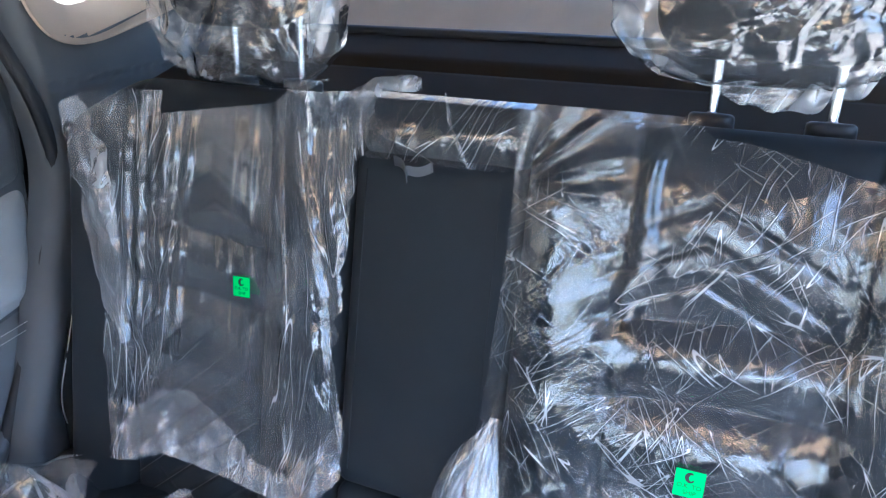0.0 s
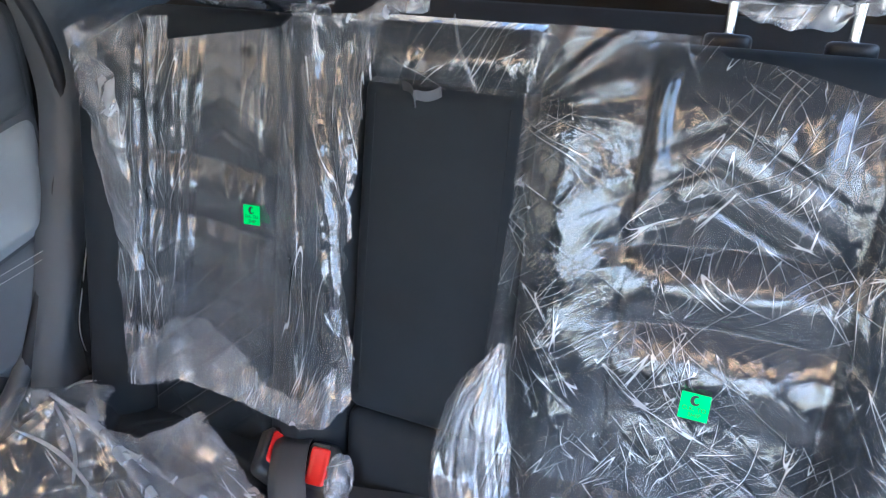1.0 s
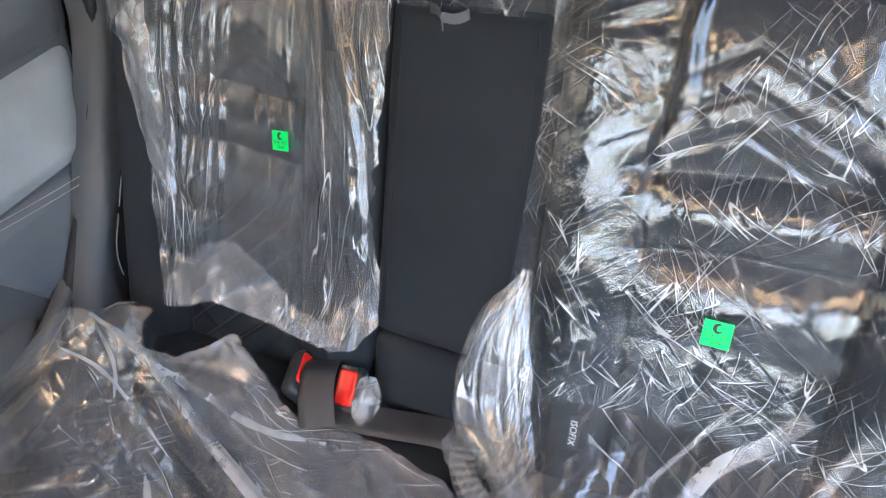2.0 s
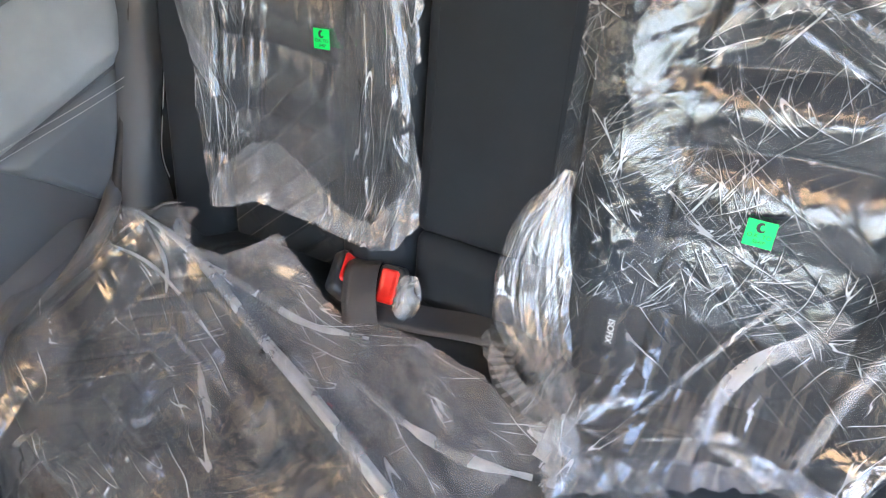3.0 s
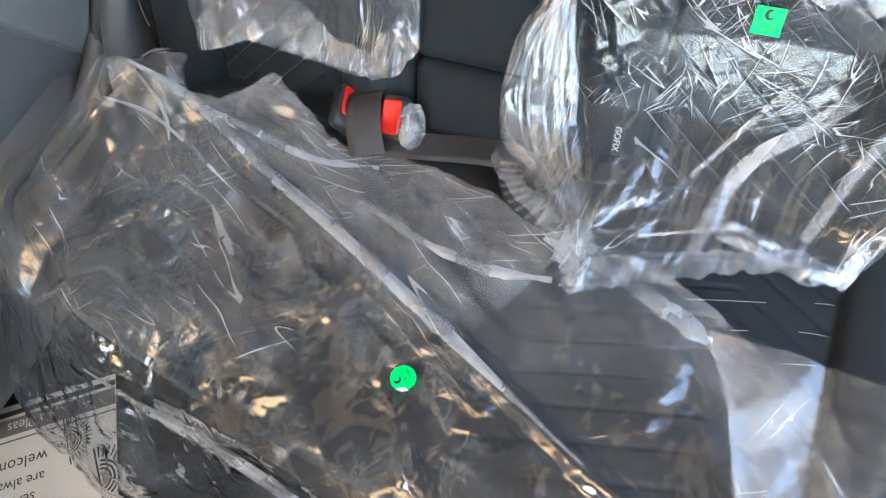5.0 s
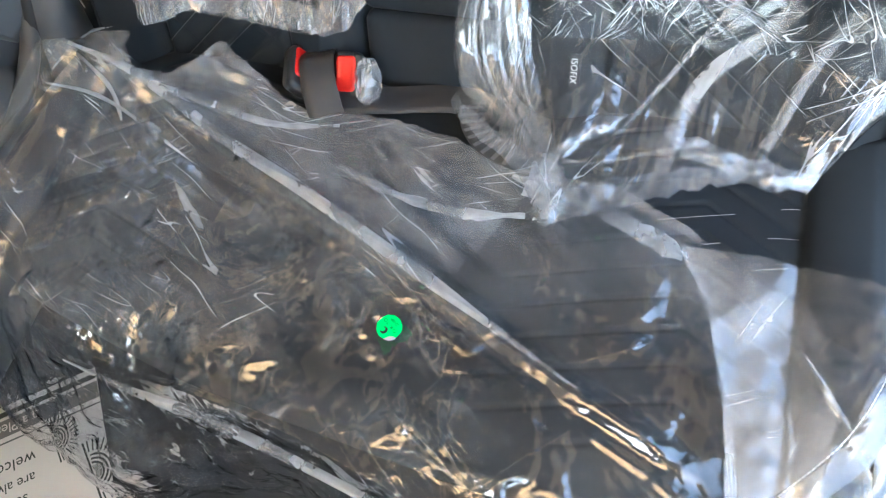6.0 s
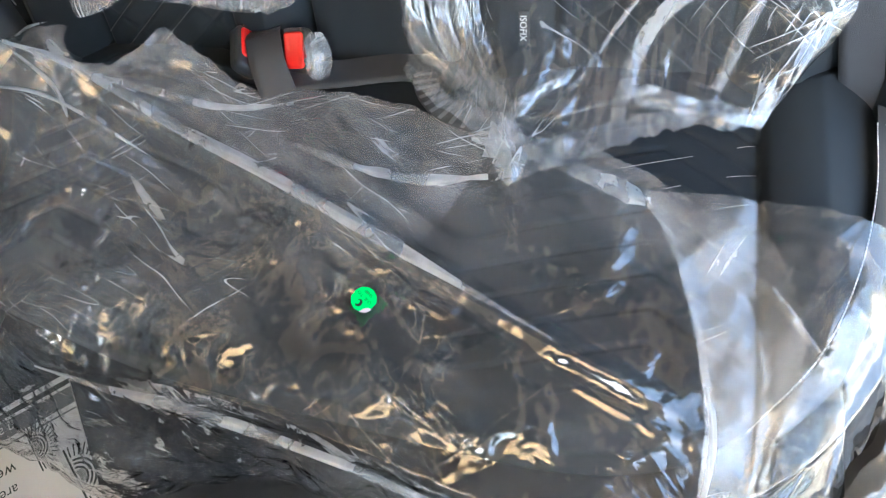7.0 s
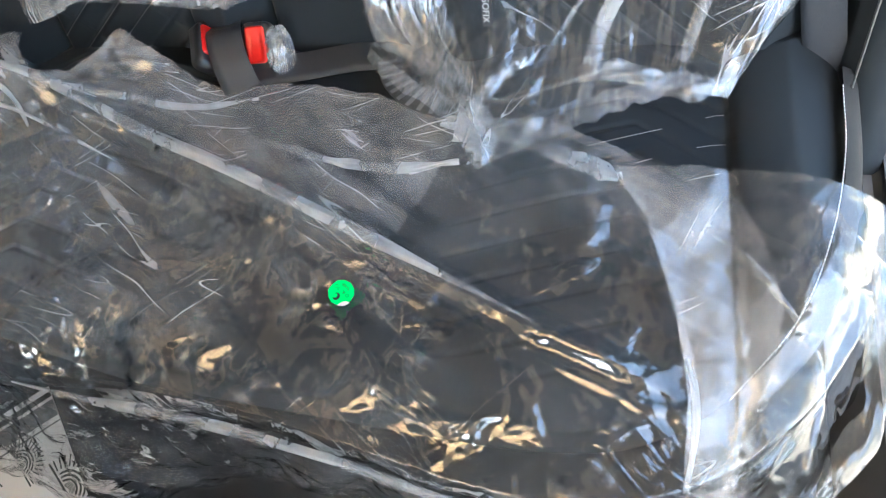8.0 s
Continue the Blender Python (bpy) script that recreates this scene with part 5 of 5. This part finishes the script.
def side_trim(x0, x1, spans):
    """Luggage-side panel."""
    w = boxes("trim", [(x0, x1, a, b, c, d) for a, b, c, d in spans], PANEL)
    tagged(w, "dark moulded side trim of the luggage space", "trim", kind="structure")


side_trim(-0.76, -0.70, [(0.74, 1.42, 0.0, 0.83)])
side_trim(0.665, 0.76, [(0.70, 1.42, 0.0, 0.84), (1.14, 1.42, 0.84, 1.24)])

# ---- belts and buckles ----


def strap(name, points, width, mat, parent=None, label="", normal=(0, 0, 1), n=60, thick=0.0014, roll=0.0):
    c = spline(points, n)
    t = np.gradient(c, axis=0)
    t /= np.linalg.norm(t, axis=1)[:, None]
    s = np.cross(t, np.asarray(normal, float))
    s /= np.linalg.norm(s, axis=1)[:, None]
    u = np.cross(s, t)
    a = np.array([-1, -0.5, 0, 0.5, 1, 1, 0.5, 0, -0.5, -1, -1])
    b = np.array([1, 1, 1, 1, 1, -1, -1, -1, -1, -1, 1])
    P = c[:, None] + s[:, None] * (a * width / 2)[None, :, None] + u[:, None] * (b * thick / 2)[None, :, None]
    return sheet(name, P, mat, parent, label)


def buckle(origin, x, y, label, bag):
    b = thing("belt_buckle", label, "seat belt buckle", origin, "seat belt buckles")
    m = axes(origin, x, y)

    def lay(u, v, d):
        p = np.stack(np.broadcast_arrays(u, v, d), -1)
        return p @ np.array(m.to_3x3()).T + np.array(m.translation)
    shell = pad("housing", lay, -0.021, 0.021, -0.045, 0.030, lambda u, v: 0 * u, 0.020, PLASTIC, b, r=0.006, corner=0.010, n=(14, 20))
    pad("button", lambda u, v, d: lay(u, v, d + 0.004), -0.016, 0.014, -0.028, 0.024, lambda u, v: -0.003 * np.cos((v + 0.002) / 0.026 * 1.5), 0.004, RED, shell, "red release button", r=0.004, corner=0.006, n=(12, 16))
    flat_piece("slot", [(-0.013, 0.0245), (0.012, 0.0245), (0.012, 0.029), (-0.013, 0.029)], m @ Matrix.Translation((0, 0, -0.004)), 0.006, RUBBER, shell)
    if bag:
        V, Uu = np.meshgrid(np.linspace(-1, 1, 36), np.linspace(0, 2 * math.pi, 50), indexing="ij")
        w = np.sqrt(np.clip(1 - V ** 2 * 0.9, 0, 1))
        px = 0.034 + 0.020 * w * np.cos(Uu) + 0.006 * (ridges(Uu * 0.02, V * 0.03, 5, 90, 2, 40) - 0.5)
        py = -0.012 + 0.034 * V
        pz = 0.0 + 0.016 * w * np.sin(Uu) + 0.010 * (ridges(Uu * 0.02, V * 0.03, 8, 120, 2, 70) - 0.5)
        sheet("wrapper", lay(px, py, pz), FOLD, b, "scrap of clear wrapping on the buckle")
    return b


def up_at(x, y, d):
    return tuple(base(x, y, d))


buckle(up_at(-0.128, 0.462, 0.040), (1, 0.10, 0.0), (-0.25, 0.75, 0.55), "black belt buckle with red button and a scrap of wrapping", True)
buckle(up_at(-0.196, 0.462, 0.046), (0.45, 0.15, -0.85), (-0.50, 0.75, 0.42), "black belt buckle with red button turned on its side", False)
s1 = strap("belt_stalk", [up_at(-0.180, 0.488, 0.052), up_at(-0.170, 0.462, 0.060), up_at(-0.156, 0.425, 0.044), up_at(-0.138, 0.392, 0.018)], 0.052, WEBBING, label="")
tagged(s1, "short black webbing stalk of a seat belt buckle", "seat belt")
s2 = strap("lap_belt", [up_at(-0.135, 0.425, 0.016), up_at(-0.06, 0.440, 0.014), up_at(0.045, 0.460, 0.014), up_at(0.12, 0.44, 0.010)], 0.048, WEBBING)
tagged(s2, "black seat belt webbing lying flat along the seat bite", "seat belt")


def striped_belt():
    b = thing("striped_belt", "black belt webbing with grey diagonal stripes on the cushion", "seat belt", up_at(0.11, 0.39, 0.012))
    pts = [up_at(0.066, 0.450, 0.020), up_at(0.083, 0.410, 0.024), up_at(0.115, 0.378, 0.026), up_at(0.165, 0.362, 0.024)]
    strap("webbing", pts, 0.036, WEBBING, b)
    c = spline(pts, 60)
    for k in range(4, 56, 6):
        t = c[k + 1] - c[k - 1]
        t /= np.linalg.norm(t)
        m = axes(tuple(c[k]), tuple(t), tuple(np.cross((0, 0, 1), t))) @ Matrix.Translation((0, 0, 0.0009))
        flat_piece("stripe", [(-0.0055, -0.016), (0.0005, -0.016), (0.0055, 0.016), (-0.0005, 0.016)], m, 0.0005, GREY_WEB, b)
    return b


striped_belt()


sb = strap("seat_belt", [tuple(back(0.590, 0.22, 0.030)), tuple(back(0.605, 0.12, 0.034)), tuple(back(0.626, 0.03, 0.036)), tuple(back(0.652, -0.045, 0.034)), tuple(back(0.668, -0.075, 0.020))], 0.050, NAVY_WEB, normal=(-0.25, -0.75, 0.6), thick=0.0018)
tagged(sb, "dark ribbed seat belt webbing hanging beside the backrest", "seat belt")
end = thing("seat_side_bolster", "black leatherette side bolster at the open door", "car seat", (0.68, 0.58, 0.3))
pad("body", lambda u, v, q: np.stack(np.broadcast_arrays(0.668 - q, u + (v - 0.40) * 0.45, v), -1), 0.430, 0.600, 0.16, 0.70, lambda u, v: 0.020 + 0 * u, 0.05, LEATHER, end, r=0.022, corner=0.05, n=(24, 40))

tube("piping", [(0.652, 0.425 + (v - 0.40) * 0.45, v) for v in (0.20, 0.35, 0.50, 0.66)], 0.0016, PLASTIC, end, "black edge piping", n=30)


# ---- anchor tags ----
def tag(x, s):
    t = thing("anchor_tag", "small black cloth tag printed with white letters", "label", tuple(back(x, s, 0.02)), "anchor tags")
    m = axes(tuple(back(x, s, 0.022)), tuple(-UP), (1, 0, 0))
    cloth = flat_piece("cloth", [(-0.024, -0.009), (0.024, -0.009), (0.024, 0.009), (-0.024, 0.009)], m, 0.0012, TAG, t)
    words("lettering", "ISOFIX", 0.0125, m @ Matrix.Translation((0, 0, 0.0014)), TAG_INK, cloth)


tag(0.203, 0.080)
tag(0.500, 0.075)


# ---- paper mat on the floor ----
def paper_mat():
    p = thing("paper_mat", "white printed paper floor mat with black fan patterns", "paper mat", (-0.56, -0.2, 0.0))
    m = axes((-0.637, -0.200, 0.004), (-0.78, -0.62, 0), (0.62, -0.78, 0))
    sheet_of = flat_piece("sheet", [(-0.175, -0.115), (0.12, -0.115), (0.12, 0.26), (-0.175, 0.26)], m, 0.0012, PAPER, p)
    up = Matrix.Translation((0, 0, 0.0016))
    for lo, hi, mat in ((-0.104, -0.094, INK), (-0.088, -0.056, PAPER_BAND), (-0.047, -0.044, PAPER_BAND)):
        flat_piece("band", [(-0.175, lo), (0.12, lo), (0.12, hi), (-0.175, hi)], m @ up, 0.0004, mat, sheet_of)
    lift = Matrix.Translation((0, 0, 0.0024))
    words("lettering", "n a Pleas", 0.027, m @ lift @ Matrix.Translation((-0.015, -0.072, 0)), PAPER, sheet_of)
    words("lettering", "welcome", 0.030, m @ lift @ Matrix.Translation((0.010, 0.0, 0)), INK, sheet_of, 1.05)
    words("lettering", "are always", 0.026, m @ lift @ Matrix.Translation((0.012, 0.036, 0)), INK, sheet_of)
    words("lettering", "serv", 0.026, m @ lift @ Matrix.Translation((-0.004, 0.068, 0)), INK, sheet_of)

    def fan(cx, cy, size, turn):
        f = m @ lift @ Matrix.Translation((cx, cy, 0)) @ Matrix.Rotation(radians(turn), 4, "Z")
        for k, (r0, r1) in enumerate(((0.28, 0.34), (0.40, 0.46), (0.52, 0.58))):
            a = np.linspace(radians(8), radians(172), 18)
            flat_piece("arc", [(size * r1 * math.cos(q), size * r1 * math.sin(q)) for q in a] + [(size * r0 * math.cos(q), size * r0 * math.sin(q)) for q in a[::-1]], f, 0.0003, INK, sheet_of)
        for q in np.linspace(radians(6), radians(174), 17):
            c, s = math.cos(q), math.sin(q)
            w = 0.022 * size
            flat_piece("ray", [(size * 0.66 * c - w * s, size * 0.66 * s + w * c), (size * 0.66 * c + w * s, size * 0.66 * s - w * c), (size * c + w * s, size * s - w * c), (size * c - w * s, size * s + w * c)], f, 0.0003, INK, sheet_of)
        for k in range(5):
            h = size * 0.04 * (k + 0.4)
            flat_piece("line", [(-size * 0.2, h), (0, h + size * 0.07), (size * 0.2, h), (size * 0.2, h + size * 0.02), (0, h + size * 0.09), (-size * 0.2, h + size * 0.02)], f, 0.0003, INK, sheet_of)
        flat_piece("foot", [(-size, -size * 0.06), (size, -size * 0.06), (size, 0), (-size, 0)], f, 0.0003, INK, sheet_of)
    fan(-0.085, -0.012, 0.045, 100)
    fan(-0.145, 0.075, 0.060, 100)
    return p


paper_mat()


# ---- front seats ----
def front_seat(xc):
    f = thing("front_seat", "unseen black front seat that blocks light from the windscreen", "car seat", (xc, -0.75, 0.0), "front seats")

    def lay(u, v, d):
        u, v, d = np.broadcast_arrays(np.asarray(u, float), np.asarray(v, float), np.asarray(d, float))
        return np.stack([u, -0.70 + 0.28 * (v - 0.35) + d * 0.9, v], -1)
    pad("backrest", lay, xc - 0.24, xc + 0.24, 0.30, 0.94, lambda u, v: 0 * u, 0.12, LEATHER, f, r=0.05, corner=0.10, n=(20, 24))
    pad("headrest", lay, xc - 0.13, xc + 0.13, 1.0, 1.17, lambda u, v: 0 * u, 0.09, LEATHER, f, r=0.04, corner=0.06, n=(16, 16))
    for q in (-0.06, 0.06):
        tube("post", [tuple(lay(xc + q, 0.92, -0.05)), tuple(lay(xc + q, 0.98, -0.05)), tuple(lay(xc + q, 1.06, -0.05))], 0.006, CHROME, f, n=8)
    pad("cushion", lambda u, v, d: np.stack(np.broadcast_arrays(u, v, 0.42 + d), -1), xc - 0.25, xc + 0.25, -1.15, -0.65, lambda u, v: 0 * u, 0.42, LEATHER, f, r=0.05, corner=0.06, n=(20, 20))
    return f


# Unseen; blocks windscreen light. No right one, so the right film reflects the sky.
front_seat(-0.36)
